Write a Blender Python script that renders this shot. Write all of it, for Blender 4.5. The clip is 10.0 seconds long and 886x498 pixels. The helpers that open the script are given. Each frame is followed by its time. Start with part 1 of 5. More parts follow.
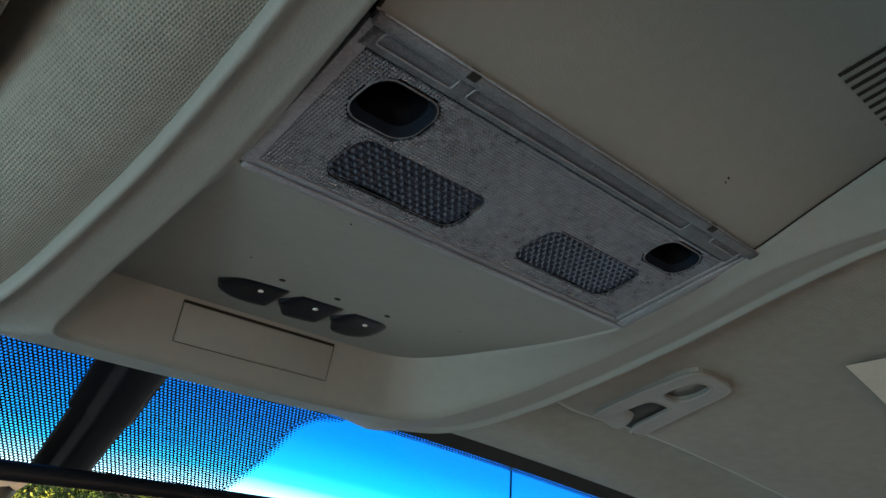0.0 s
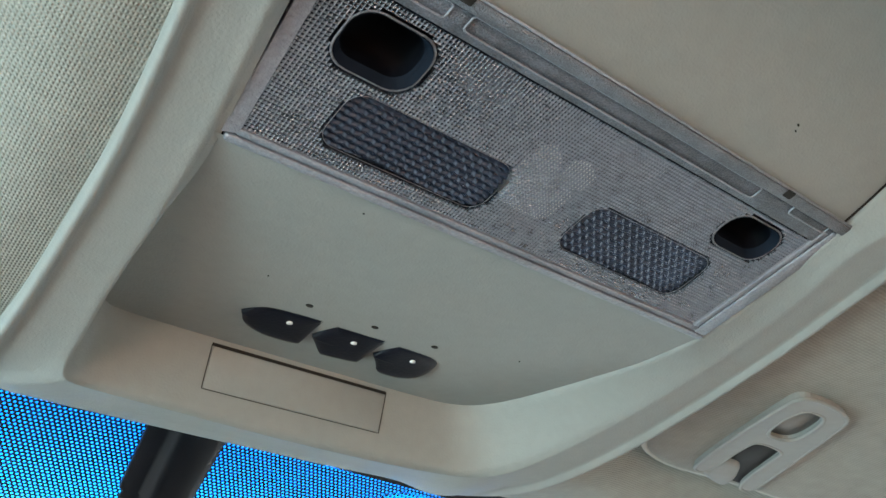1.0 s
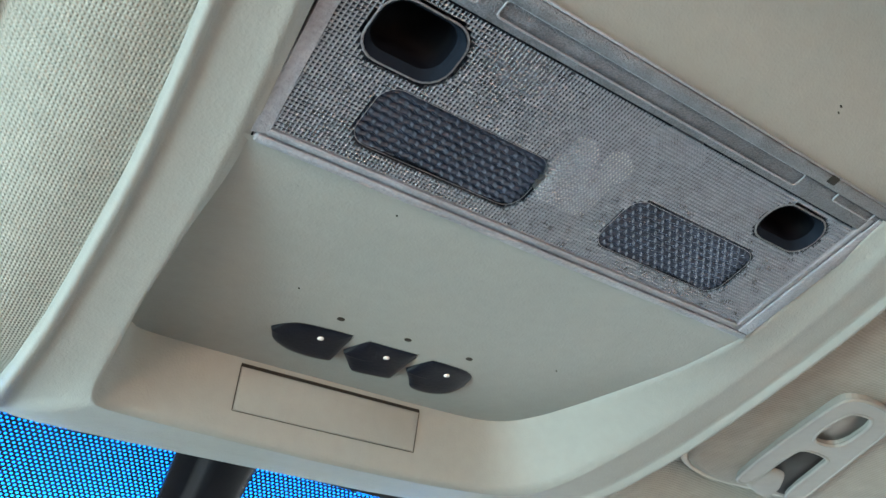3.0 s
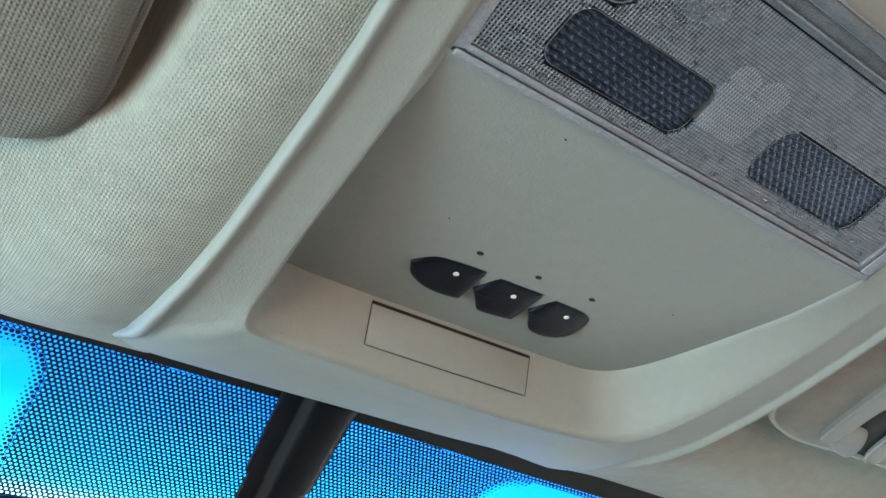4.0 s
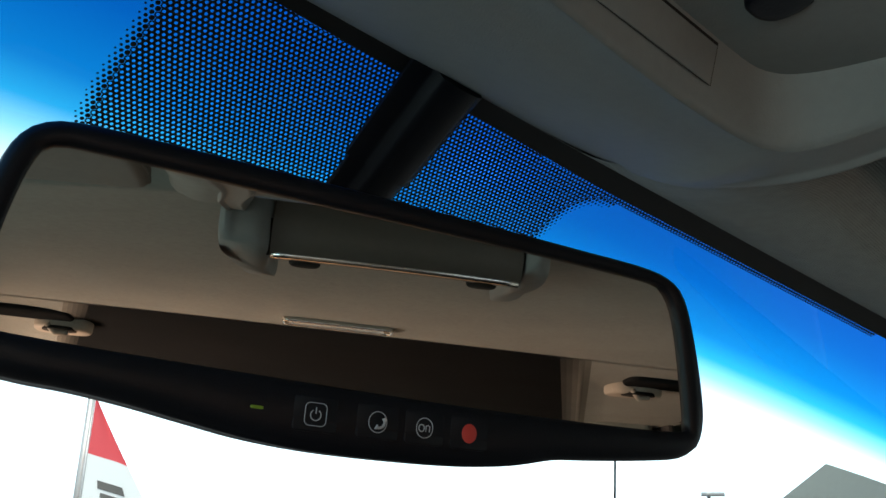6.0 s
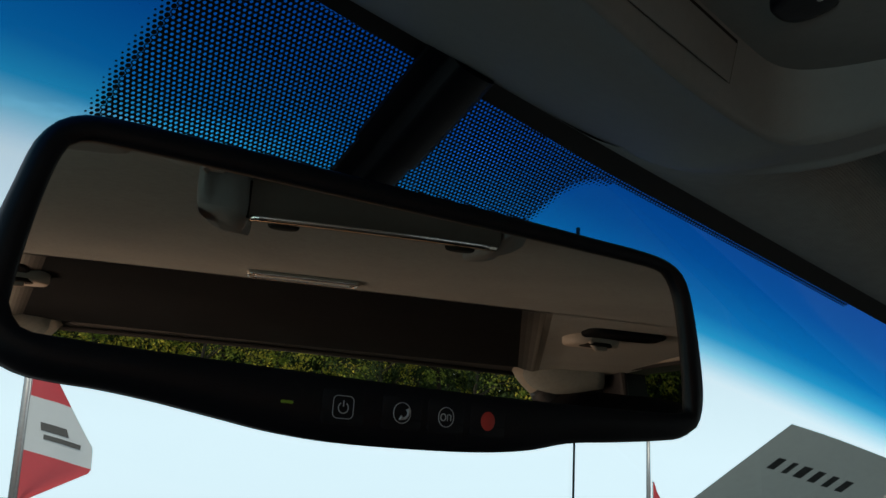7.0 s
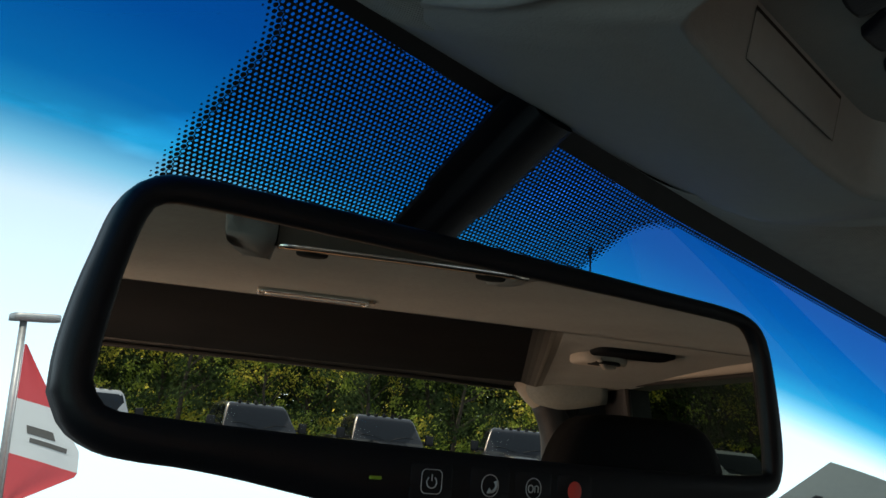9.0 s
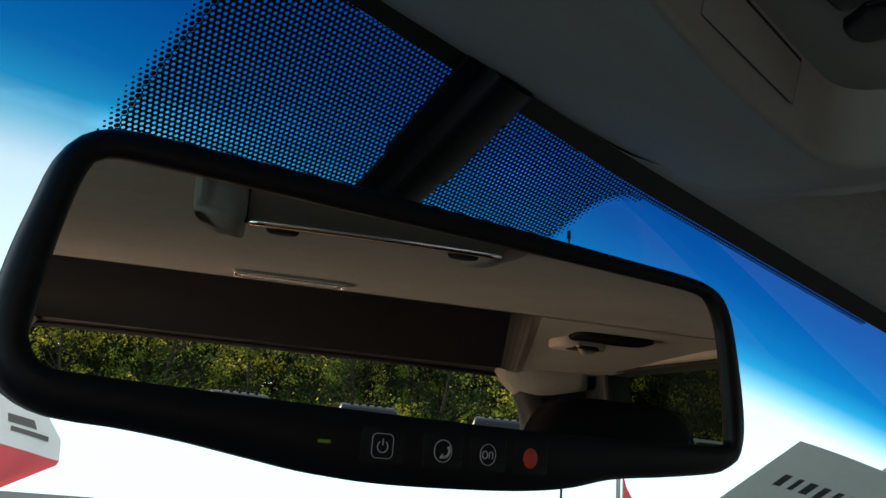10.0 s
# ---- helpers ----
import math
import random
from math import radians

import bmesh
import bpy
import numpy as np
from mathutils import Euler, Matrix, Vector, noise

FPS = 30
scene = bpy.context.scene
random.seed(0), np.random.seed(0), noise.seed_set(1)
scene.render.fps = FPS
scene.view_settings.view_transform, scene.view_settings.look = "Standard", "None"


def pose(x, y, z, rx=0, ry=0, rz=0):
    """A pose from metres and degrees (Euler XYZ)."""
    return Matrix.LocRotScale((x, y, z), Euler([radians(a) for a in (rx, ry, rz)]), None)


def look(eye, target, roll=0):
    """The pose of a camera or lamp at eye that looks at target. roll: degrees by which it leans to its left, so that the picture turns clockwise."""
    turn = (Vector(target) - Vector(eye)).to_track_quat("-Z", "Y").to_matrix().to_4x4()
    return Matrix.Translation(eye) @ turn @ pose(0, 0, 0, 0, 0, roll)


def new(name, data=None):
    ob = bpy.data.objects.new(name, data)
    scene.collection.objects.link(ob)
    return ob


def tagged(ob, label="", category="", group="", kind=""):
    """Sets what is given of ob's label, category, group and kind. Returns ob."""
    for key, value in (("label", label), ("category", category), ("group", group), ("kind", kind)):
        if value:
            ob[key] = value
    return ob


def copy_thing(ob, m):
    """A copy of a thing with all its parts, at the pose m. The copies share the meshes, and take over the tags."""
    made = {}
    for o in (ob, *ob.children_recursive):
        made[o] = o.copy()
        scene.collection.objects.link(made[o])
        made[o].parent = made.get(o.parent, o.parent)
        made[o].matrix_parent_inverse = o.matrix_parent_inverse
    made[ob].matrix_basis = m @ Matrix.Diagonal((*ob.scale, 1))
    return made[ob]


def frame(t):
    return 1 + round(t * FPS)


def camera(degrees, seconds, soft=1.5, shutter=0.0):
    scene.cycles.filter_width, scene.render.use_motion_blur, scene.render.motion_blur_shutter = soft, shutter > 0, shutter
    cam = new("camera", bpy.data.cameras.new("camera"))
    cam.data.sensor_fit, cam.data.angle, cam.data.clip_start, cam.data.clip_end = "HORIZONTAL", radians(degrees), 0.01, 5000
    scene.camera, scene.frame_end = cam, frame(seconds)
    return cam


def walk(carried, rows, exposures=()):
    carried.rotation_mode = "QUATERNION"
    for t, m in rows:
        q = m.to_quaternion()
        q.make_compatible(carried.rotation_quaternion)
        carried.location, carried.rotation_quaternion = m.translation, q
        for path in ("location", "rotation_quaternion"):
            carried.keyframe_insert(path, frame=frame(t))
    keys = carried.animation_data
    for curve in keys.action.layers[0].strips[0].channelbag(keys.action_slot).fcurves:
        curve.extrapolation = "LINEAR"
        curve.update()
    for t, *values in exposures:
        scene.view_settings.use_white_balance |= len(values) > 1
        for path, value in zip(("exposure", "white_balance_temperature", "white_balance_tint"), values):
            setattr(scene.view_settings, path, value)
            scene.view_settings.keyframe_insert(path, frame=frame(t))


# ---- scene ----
cam = camera(51.4, 10.0)
PATH = [
    (0, -0.1912, -0.2519, 1.6095, 110.60, -3.86, -46.59),
    (0.5, -0.1776, -0.2516, 1.6070, 115.78, -3.11, -40.91),
    (1, -0.1470, -0.2340, 1.5928, 117.52, -2.19, -38.98),
    (1.5, -0.1461, -0.2300, 1.5941, 118.56, -1.74, -38.25),
    (2, -0.1395, -0.2302, 1.5918, 118.61, -0.90, -37.70),
    (2.2, -0.1395, -0.2307, 1.5914, 118.92, -0.73, -37.59),
    (3.3, -0.1549, -0.2176, 1.5857, 119.79, -0.75, -37.04),
    (3.5, -0.1637, -0.2139, 1.5822, 119.91, -1.15, -36.95),
    (4, -0.1764, -0.1970, 1.5641, 120.24, -1.34, -37.64),
    (4.5, -0.1847, -0.1699, 1.5556, 120.04, -2.44, -39.13),
    (5, -0.1969, -0.1429, 1.5666, 113.07, -3.91, -41.43),
    (5.5, -0.1986, -0.1352, 1.5641, 110.50, -4.27, -43.69),
    (5.7, -0.2044, -0.1152, 1.5511, 109.32, -4.07, -44.78),
    (6, -0.2146, -0.0993, 1.5403, 107.04, -4.08, -46.01),
    (6.2, -0.2141, -0.0983, 1.5432, 105.94, -3.97, -46.57),
    (7.3, -0.2484, -0.0729, 1.5628, 103.50, -3.69, -49.80),
    (7.5, -0.2530, -0.0660, 1.5714, 103.84, -4.06, -49.53),
    (8, -0.2560, -0.0681, 1.5826, 103.81, -4.10, -49.66),
    (8.5, -0.2524, -0.0601, 1.5731, 103.94, -4.04, -49.84),
    (9, -0.2511, -0.0533, 1.5730, 104.01, -4.04, -50.09),
    (9.5, -0.2490, -0.0495, 1.5694, 103.84, -3.90, -50.91),
    (10, -0.2395, -0.0567, 1.5668, 103.41, -4.09, -51.07),
]
EXPOSURES = [(0, 1.35), (0.3, 2.0), (0.6, 2.75), (0.8, 2.85), (2, 2.9), (3.5, 3.35), (4, 2.95), (4.5, 2.5), (5, 2.05), (5.5, 1.7), (5.75, 1.45), (6, 0.4), (6.2, -0.2), (6.6, -0.55), (7.3, -1.1), (7.6, -1.1), (8, -0.75), (8.5, -0.65), (9, -0.43), (10, -0.43)]
walk(cam, [(t, pose(x, y, z, rx, ry, rz)) for t, x, y, z, rx, ry, rz in PATH], EXPOSURES)

# ---- world and sun ----
SUN_ELEVATION, SUN_AZIMUTH = 47.0, 222.0      # degrees; azimuth clockwise from the car's heading
world = bpy.data.worlds.new("sky")
scene.world = world
world.use_nodes = True
wn, wl = world.node_tree.nodes, world.node_tree.links
wn.clear()
w_out = wn.new("ShaderNodeOutputWorld")
w_bg = wn.new("ShaderNodeBackground")
w_sky = wn.new("ShaderNodeTexSky")
w_sky.sky_type = "NISHITA"
w_sky.sun_disc = False
w_sky.sun_elevation, w_sky.sun_rotation = radians(SUN_ELEVATION), radians(SUN_AZIMUTH)
w_sky.air_density, w_sky.dust_density, w_sky.ozone_density = 1.0, 0.6, 3.0
w_co = wn.new("ShaderNodeTexCoord")
w_sep = wn.new("ShaderNodeSeparateXYZ")
wl.new(w_co.outputs["Generated"], w_sep.inputs[0])
w_haze = wn.new("ShaderNodeValToRGB")          # white haze that thins out with height
w_haze.color_ramp.elements[0].position, w_haze.color_ramp.elements[0].color = 0.03, (1, 1, 1, 1)
w_haze.color_ramp.elements[1].position, w_haze.color_ramp.elements[1].color = 1.0, (0.22, 0.22, 0.22, 1)
_mid = w_haze.color_ramp.elements.new(0.32)
_mid.color = (0.5, 0.5, 0.5, 1)
wl.new(w_sep.outputs["Z"], w_haze.inputs[0])
w_noise = wn.new("ShaderNodeTexNoise")          # drifting thin cloud
w_noise.inputs["Scale"].default_value, w_noise.inputs["Detail"].default_value = 3.2, 6
w_map = wn.new("ShaderNodeMapping")
w_map.inputs["Scale"].default_value = (1, 1, 3.2)
wl.new(w_co.outputs["Generated"], w_map.inputs[0])
wl.new(w_map.outputs[0], w_noise.inputs[0])
w_cl = wn.new("ShaderNodeValToRGB")
w_cl.color_ramp.elements[0].position, w_cl.color_ramp.elements[1].position = 0.50, 0.72
w_cl.color_ramp.elements[1].color = (0.95, 0.95, 0.95, 1)
wl.new(w_noise.outputs["Fac"], w_cl.inputs[0])
w_low = wn.new("ShaderNodeValToRGB")           # cloud only low in the sky
w_low.color_ramp.elements[0].position, w_low.color_ramp.elements[0].color = 0.25, (1, 1, 1, 1)
w_low.color_ramp.elements[1].position, w_low.color_ramp.elements[1].color = 0.6, (0.3, 0.3, 0.3, 1)
wl.new(w_sep.outputs["Z"], w_low.inputs[0])
w_mul = wn.new("ShaderNodeMath")
w_mul.operation = "MULTIPLY"
wl.new(w_cl.outputs[0], w_mul.inputs[0])
wl.new(w_low.outputs[0], w_mul.inputs[1])
w_max = wn.new("ShaderNodeMath")
w_max.operation = "MAXIMUM"
wl.new(w_haze.outputs[0], w_max.inputs[0])
wl.new(w_mul.outputs[0], w_max.inputs[1])
w_tint = wn.new("ShaderNodeMix")
w_tint.data_type, w_tint.blend_type = "RGBA", "MULTIPLY"
w_tint.inputs[0].default_value = 1.0
w_tint.inputs[7].default_value = (0.8, 1.0, 1.25, 1)
wl.new(w_sky.outputs[0], w_tint.inputs[6])
w_mix = wn.new("ShaderNodeMix")
w_mix.data_type = "RGBA"
wl.new(w_max.outputs[0], w_mix.inputs[0])
wl.new(w_tint.outputs[2], w_mix.inputs[6])
w_mix.inputs[7].default_value = (21.0, 24.0, 26.0, 1)
wl.new(w_mix.outputs[2], w_bg.inputs[0])
w_bg.inputs[1].default_value = 0.09
wl.new(w_bg.outputs[0], w_out.inputs[0])

sun = new("sun", bpy.data.lights.new("sun", "SUN"))
sun.data.energy, sun.data.angle, sun.data.color = 5.0, radians(0.5), (1.0, 0.86, 0.68)
_a, _e = radians(SUN_AZIMUTH), radians(SUN_ELEVATION)
sun.matrix_world = look(Vector((math.sin(_a) * math.cos(_e), math.cos(_a) * math.cos(_e), math.sin(_e))) * 60, (0, 0, 0))

# added lamps in the driver's side windows: sky light, then warm bounced sunlight
for name, y, power, tone in (("driver_window_light", 0.0, 1.3, (0.70, 1.0, 1.0)), ("rear_warm_fill", -1.22, 7.5, (1.0, 0.71, 0.545))):
    lamp = new(name, bpy.data.lights.new(name, "AREA"))
    lamp.data.shape, lamp.data.size, lamp.data.size_y = "RECTANGLE", 0.55 if y > -1 else 0.48, 0.36
    lamp.data.energy, lamp.data.color = power, tone
    lamp.data.spread = radians(180 if y > -1 else 145)
    lamp.matrix_world = look((-0.785, y, 1.50), (0, y, 1.50)) if y > -1 else look((-0.785, y, 1.36), (0, y, 1.27))

# ---- materials ----
def material(name, color, rough=0.6, metal=0.0, spec=0.5, vary=0.12, scale=40.0, grain=0.0, grain_scale=900.0, coat=0.0):
    """A painted or moulded surface: colour varied at two scales, fine relief."""
    m = bpy.data.materials.new(name)
    m.use_nodes = True
    n, l = m.node_tree.nodes, m.node_tree.links
    b = n["Principled BSDF"]
    b.inputs["Roughness"].default_value, b.inputs["Metallic"].default_value = rough, metal
    b.inputs["Specular IOR Level"].default_value = spec
    b.inputs["Coat Weight"].default_value = coat
    co = n.new("ShaderNodeTexCoord")
    big, fine = n.new("ShaderNodeTexNoise"), n.new("ShaderNodeTexNoise")
    big.inputs["Scale"].default_value, big.inputs["Detail"].default_value = scale * 0.35, 4
    fine.inputs["Scale"].default_value, fine.inputs["Detail"].default_value = scale * 6, 3
    for t in (big, fine):
        l.new(co.outputs["Object"], t.inputs["Vector"])
    add = n.new("ShaderNodeMath")
    add.operation = "ADD"
    l.new(big.outputs["Fac"], add.inputs[0])
    l.new(fine.outputs["Fac"], add.inputs[1])
    ramp = n.new("ShaderNodeMapRange")
    ramp.inputs["From Min"].default_value, ramp.inputs["From Max"].default_value = 0.7, 1.3
    ramp.inputs["To Min"].default_value, ramp.inputs["To Max"].default_value = 1 - vary, 1 + vary
    l.new(add.outputs[0], ramp.inputs["Value"])
    mix = n.new("ShaderNodeVectorMath")
    mix.operation = "SCALE"
    mix.inputs[0].default_value = color[:3]
    l.new(ramp.outputs[0], mix.inputs["Scale"])
    l.new(mix.outputs[0], b.inputs["Base Color"])
    if grain:
        g = n.new("ShaderNodeTexNoise")
        g.inputs["Scale"].default_value, g.inputs["Detail"].default_value = grain_scale, 2
        l.new(co.outputs["Object"], g.inputs["Vector"])
        bump = n.new("ShaderNodeBump")
        bump.inputs["Strength"].default_value, bump.inputs["Distance"].default_value = grain, 0.0006
        l.new(g.outputs["Fac"], bump.inputs["Height"])
        l.new(bump.outputs[0], b.inputs["Normal"])
    return m


def fabric_material(name, color, pitch=0.00115, strength=0.42, vary=0.10, sheen=0.15, cross=1.0, turn=0.0):
    """Knitted headliner cloth: two crossing sets of fine ribs."""
    m = material(name, color, rough=0.95, spec=0.15, vary=vary, scale=25)
    n, l = m.node_tree.nodes, m.node_tree.links
    b = n["Principled BSDF"]
    b.inputs["Sheen Weight"].default_value = sheen
    co = n["Texture Coordinate"]
    hs = []
    for rot, k in ((0.0, 1.0), (math.pi / 2, 0.8)):
        mp = n.new("ShaderNodeMapping")
        mp.inputs["Rotation"].default_value = (0, 0, rot + 0.03 + turn)
        l.new(co.outputs["Object"], mp.inputs[0])
        wv = n.new("ShaderNodeTexWave")
        wv.inputs["Scale"].default_value = k / pitch / 3.18
        wv.inputs["Distortion"].default_value = 0.8
        wv.inputs["Detail"].default_value = 1.0
        wv.inputs["Detail Scale"].default_value = 0.6
        l.new(mp.outputs[0], wv.inputs["Vector"])
        hs.append(wv)
    mul = n.new("ShaderNodeMath")
    mul.operation = "MULTIPLY"
    l.new(hs[0].outputs["Fac"], mul.inputs[0])
    if cross < 1:
        soft_rib = n.new("ShaderNodeMapRange")
        soft_rib.inputs["To Min"].default_value = 1 - cross
        l.new(hs[1].outputs["Fac"], soft_rib.inputs["Value"])
        l.new(soft_rib.outputs[0], mul.inputs[1])
    else:
        l.new(hs[1].outputs["Fac"], mul.inputs[1])
    bump = n.new("ShaderNodeBump")
    bump.inputs["Strength"].default_value, bump.inputs["Distance"].default_value = strength, 0.0005
    l.new(mul.outputs[0], bump.inputs["Height"])
    l.new(bump.outputs[0], b.inputs["Normal"])
    return m


def glass_material(name, tint=(1, 1, 1), gloss=0.08, rough=0.0, edge=0.75):
    """A thin clear pane: straight light with a tint, a little mirror gloss by Fresnel."""
    m = bpy.data.materials.new(name)
    m.use_nodes = True
    n, l = m.node_tree.nodes, m.node_tree.links
    n.remove(n["Principled BSDF"])
    tr, gl, mx = n.new("ShaderNodeBsdfTransparent"), n.new("ShaderNodeBsdfGlossy"), n.new("ShaderNodeMixShader")
    lw, pw, mr = n.new("ShaderNodeLayerWeight"), n.new("ShaderNodeMath"), n.new("ShaderNodeMapRange")
    tr.inputs[0].default_value = (*tint, 1)
    gl.inputs["Roughness"].default_value = rough
    lw.inputs[0].default_value = 0.5
    pw.operation = "POWER"
    pw.inputs[1].default_value = 4.5
    l.new(lw.outputs["Facing"], pw.inputs[0])
    mr.inputs["To Min"].default_value, mr.inputs["To Max"].default_value = gloss * 0.5, edge
    l.new(pw.outputs[0], mr.inputs["Value"])
    l.new(mr.outputs[0], mx.inputs[0])
    l.new(tr.outputs[0], mx.inputs[1])
    l.new(gl.outputs[0], mx.inputs[2])
    l.new(mx.outputs[0], n["Material Output"].inputs[0])
    return m


def shade_band_material(name):
    """Windshield glass: clear below, with a blue sun band dyed into its top."""
    m = glass_material(name, (0.80, 0.90, 0.90), 0.17)
    n, l = m.node_tree.nodes, m.node_tree.links
    uv, sep, ramp = n.new("ShaderNodeUVMap"), n.new("ShaderNodeSeparateXYZ"), n.new("ShaderNodeValToRGB")
    l.new(uv.outputs[0], sep.inputs[0])
    l.new(sep.outputs["Y"], ramp.inputs[0])
    cr = ramp.color_ramp
    cr.elements[0].position, cr.elements[0].color = 0.0, (0.001, 0.068, 0.32, 1)
    cr.elements[1].position, cr.elements[1].color = 1.0, (0.80, 0.90, 0.90, 1)
    for pos, col in ((0.30, (0.001, 0.098, 0.36, 1)), (0.58, (0.003, 0.178, 0.45, 1)), (0.72, (0.02, 0.33, 0.57, 1)), (0.84, (0.26, 0.62, 0.76, 1))):
        cr.elements.new(pos).color = col
    l.new(ramp.outputs[0], n["Transparent BSDF"].inputs[0])
    return m


PLASTIC = material("grey_moulded_plastic", (0.270, 0.293, 0.293), rough=0.62, spec=0.35, vary=0.04, grain=0.25, grain_scale=1400)
PLASTIC_DARK = material("charcoal_plastic", (0.03, 0.031, 0.034), rough=0.55, vary=0.15, grain=0.3, grain_scale=1500)
BLACK_GLOSS = material("black_gloss_plastic", (0.006, 0.007, 0.010), rough=0.42, spec=0.22, vary=0.15, grain=0.12, grain_scale=1600)
BLACK_MATT = material("black_matt_plastic", (0.01, 0.01, 0.011), rough=0.75, vary=0.2)
KEY_NAVY = material("dark_navy_rubber_key", (0.002, 0.004, 0.011), rough=0.45, spec=0.28, vary=0.15, grain=0.15)
SEAM = material("dark_gap", (0.012, 0.011, 0.010), rough=0.9)
WHITE_DOT = material("white_print", (0.75, 0.76, 0.78), rough=0.5, vary=0.03)
HEADLINER = fabric_material("grey_knitted_headliner", (0.298, 0.32, 0.302), pitch=0.0009, strength=0.6, cross=1.0)
# rear lining's shade put into the cloth colour: dark, then steps towards light
HEADLINER_SHADE = fabric_material("shade_dark_knitted_headliner", (0.017, 0.019, 0.021), sheen=0.0)
HEADLINER_SHADE.node_tree.nodes["Principled BSDF"].inputs["Specular IOR Level"].default_value = 0.0
SHADE_STEPS = [fabric_material("fading_shade_knitted_headliner", tuple(a * (1 - k) + b * k for a, b in zip((0.025, 0.026, 0.026), (0.25, 0.255, 0.235))), sheen=0.0) for k in (0.06, 0.16, 0.32, 0.55, 0.8)]
VISOR_CLOTH = fabric_material("grey_visor_cloth", (0.25, 0.242, 0.222), pitch=0.0013, strength=0.5, cross=0.5, turn=1.75)
VISOR_FINE = fabric_material("grey_fine_visor_cloth", (0.17, 0.166, 0.154), pitch=0.0011, strength=0.6)
CLIP_GREY = material("grey_clip_plastic", (0.25, 0.255, 0.25), rough=0.55, vary=0.05)
VISOR_PIPING = material("pale_grey_piping", (0.43, 0.43, 0.405), rough=0.7, vary=0.06)
LENS_FRAME = material("milky_clear_lens_edge", (0.24, 0.265, 0.32), rough=0.3, spec=0.6, vary=0.22, scale=160, grain=0.6, grain_scale=1500)
def see_part(m, share):
    """Lets a share of the light straight through a clear plastic."""
    n, l = m.node_tree.nodes, m.node_tree.links
    tr, mx = n.new("ShaderNodeBsdfTransparent"), n.new("ShaderNodeMixShader")
    tr.inputs[0].default_value = (0.92, 0.95, 1, 1)
    mx.inputs[0].default_value = share
    l.new(n["Principled BSDF"].outputs[0], mx.inputs[1])
    l.new(tr.outputs[0], mx.inputs[2])
    l.new(mx.outputs[0], n["Material Output"].inputs[0])
    return m


LENS_SMOKED = material("stippled_lens_edge_over_dark_recess", (0.11, 0.125, 0.158), rough=0.35, spec=0.5, vary=0.5, scale=420, grain=1.0, grain_scale=2200)
LENS_FROST = material("frosted_lens_edge", (0.15, 0.165, 0.20), rough=0.4, spec=0.5, vary=0.35, scale=420, grain=1.0, grain_scale=2200)
WELL_WALL = material("dark_grey_well_wall", (0.011, 0.016, 0.026), rough=0.9, spec=0.02, vary=0.15)
LENS_PRISM = see_part(material("clear_prism_plastic", (0.285, 0.325, 0.40), rough=0.2, spec=0.8, vary=0.2, scale=60), 0.45)
SWITCH_BLACK = material("black_switch_plastic", (0.002, 0.003, 0.006), rough=0.6, spec=0.1, vary=0.2)
LENS_THIN = glass_material("thin_clear_lens", (0.85, 0.87, 0.90), 0.10, edge=0.4)
REFLECTOR = material("smoked_lamp_reflector", (0.046, 0.066, 0.112), rough=0.24, metal=0.55, spec=0.7, vary=0.25, scale=90)
REAR_BAR = material("dark_taupe_plastic", (0.105, 0.095, 0.082), rough=0.4, vary=0.05, grain=0.2, grain_scale=1400)
WHITE_PLASTIC = material("white_connector_plastic", (0.75, 0.74, 0.72), rough=0.5, vary=0.05)
CHROME = material("chrome_trim", (0.75, 0.75, 0.76), rough=0.2, metal=1.0, vary=0.03)
TRIM_BRIGHT = material("bright_satin_metal", (0.92, 0.91, 0.89), rough=0.18, metal=1.0, vary=0.05)
MIRROR = material("silvered_mirror", (0.97, 0.93, 0.85), rough=0.0, metal=1.0, vary=0.0)
KEY_TILE = material("matt_black_key_face", (0.005, 0.006, 0.009), rough=0.6, spec=0.25, vary=0.1)
FRIT = material("black_ceramic_frit", (0.006, 0.006, 0.007), rough=0.6, vary=0.05)
WINDSHIELD = shade_band_material("windshield_glass_with_blue_band")
PRIVACY = glass_material("dark_tinted_glass", (0.13, 0.15, 0.12), 0.02, edge=0.06)
SIDE_GLASS = glass_material("side_window_glass", (0.85, 0.93, 0.88), 0.06)
LEATHER = material("tan_seat_cloth", (0.46, 0.30, 0.18), rough=0.7, vary=0.12, grain=0.5, grain_scale=500)
SEAT_DARK = material("black_seat_cloth", (0.006, 0.006, 0.007), rough=0.9, spec=0.08, vary=0.2, grain=0.5, grain_scale=500)
PAPER = material("white_paper", (0.62, 0.60, 0.55), rough=0.9, vary=0.05)
INK = material("dark_print", (0.08, 0.08, 0.08), rough=0.9)

# ---- building helpers; the car's numbers are in millimetres from the middle key of the console ----
ROOF = 1.70          # height of the console above the ground, metres


def mm(x, y, z):
    return Vector((x * 0.001, y * 0.001, ROOF + z * 0.001))


def mesh(name, verts, faces, mat, parent=None, smooth=True, label="", world=False, mats=None, index=None):
    """ONE mesh object; verts in car millimetres unless world; a child keeps its place in the world."""
    me = bpy.data.meshes.new(name)
    me.from_pydata([Vector(v) if world else mm(*v) for v in verts], [], faces)
    for k in (mats or [mat]):
        me.materials.append(k)
    if smooth:
        me.shade_smooth()
    if index is not None:
        me.polygons.foreach_set("material_index", index)
    me.update()
    ob = new(name, me)
    if parent is not None:
        ob.parent = parent
        m = parent.matrix_basis.copy()
        if parent.parent is not None:
            m = parent.parent.matrix_basis @ parent.matrix_parent_inverse @ m
        ob.matrix_parent_inverse = m.inverted()
    if label:
        ob["label"] = label
    return ob


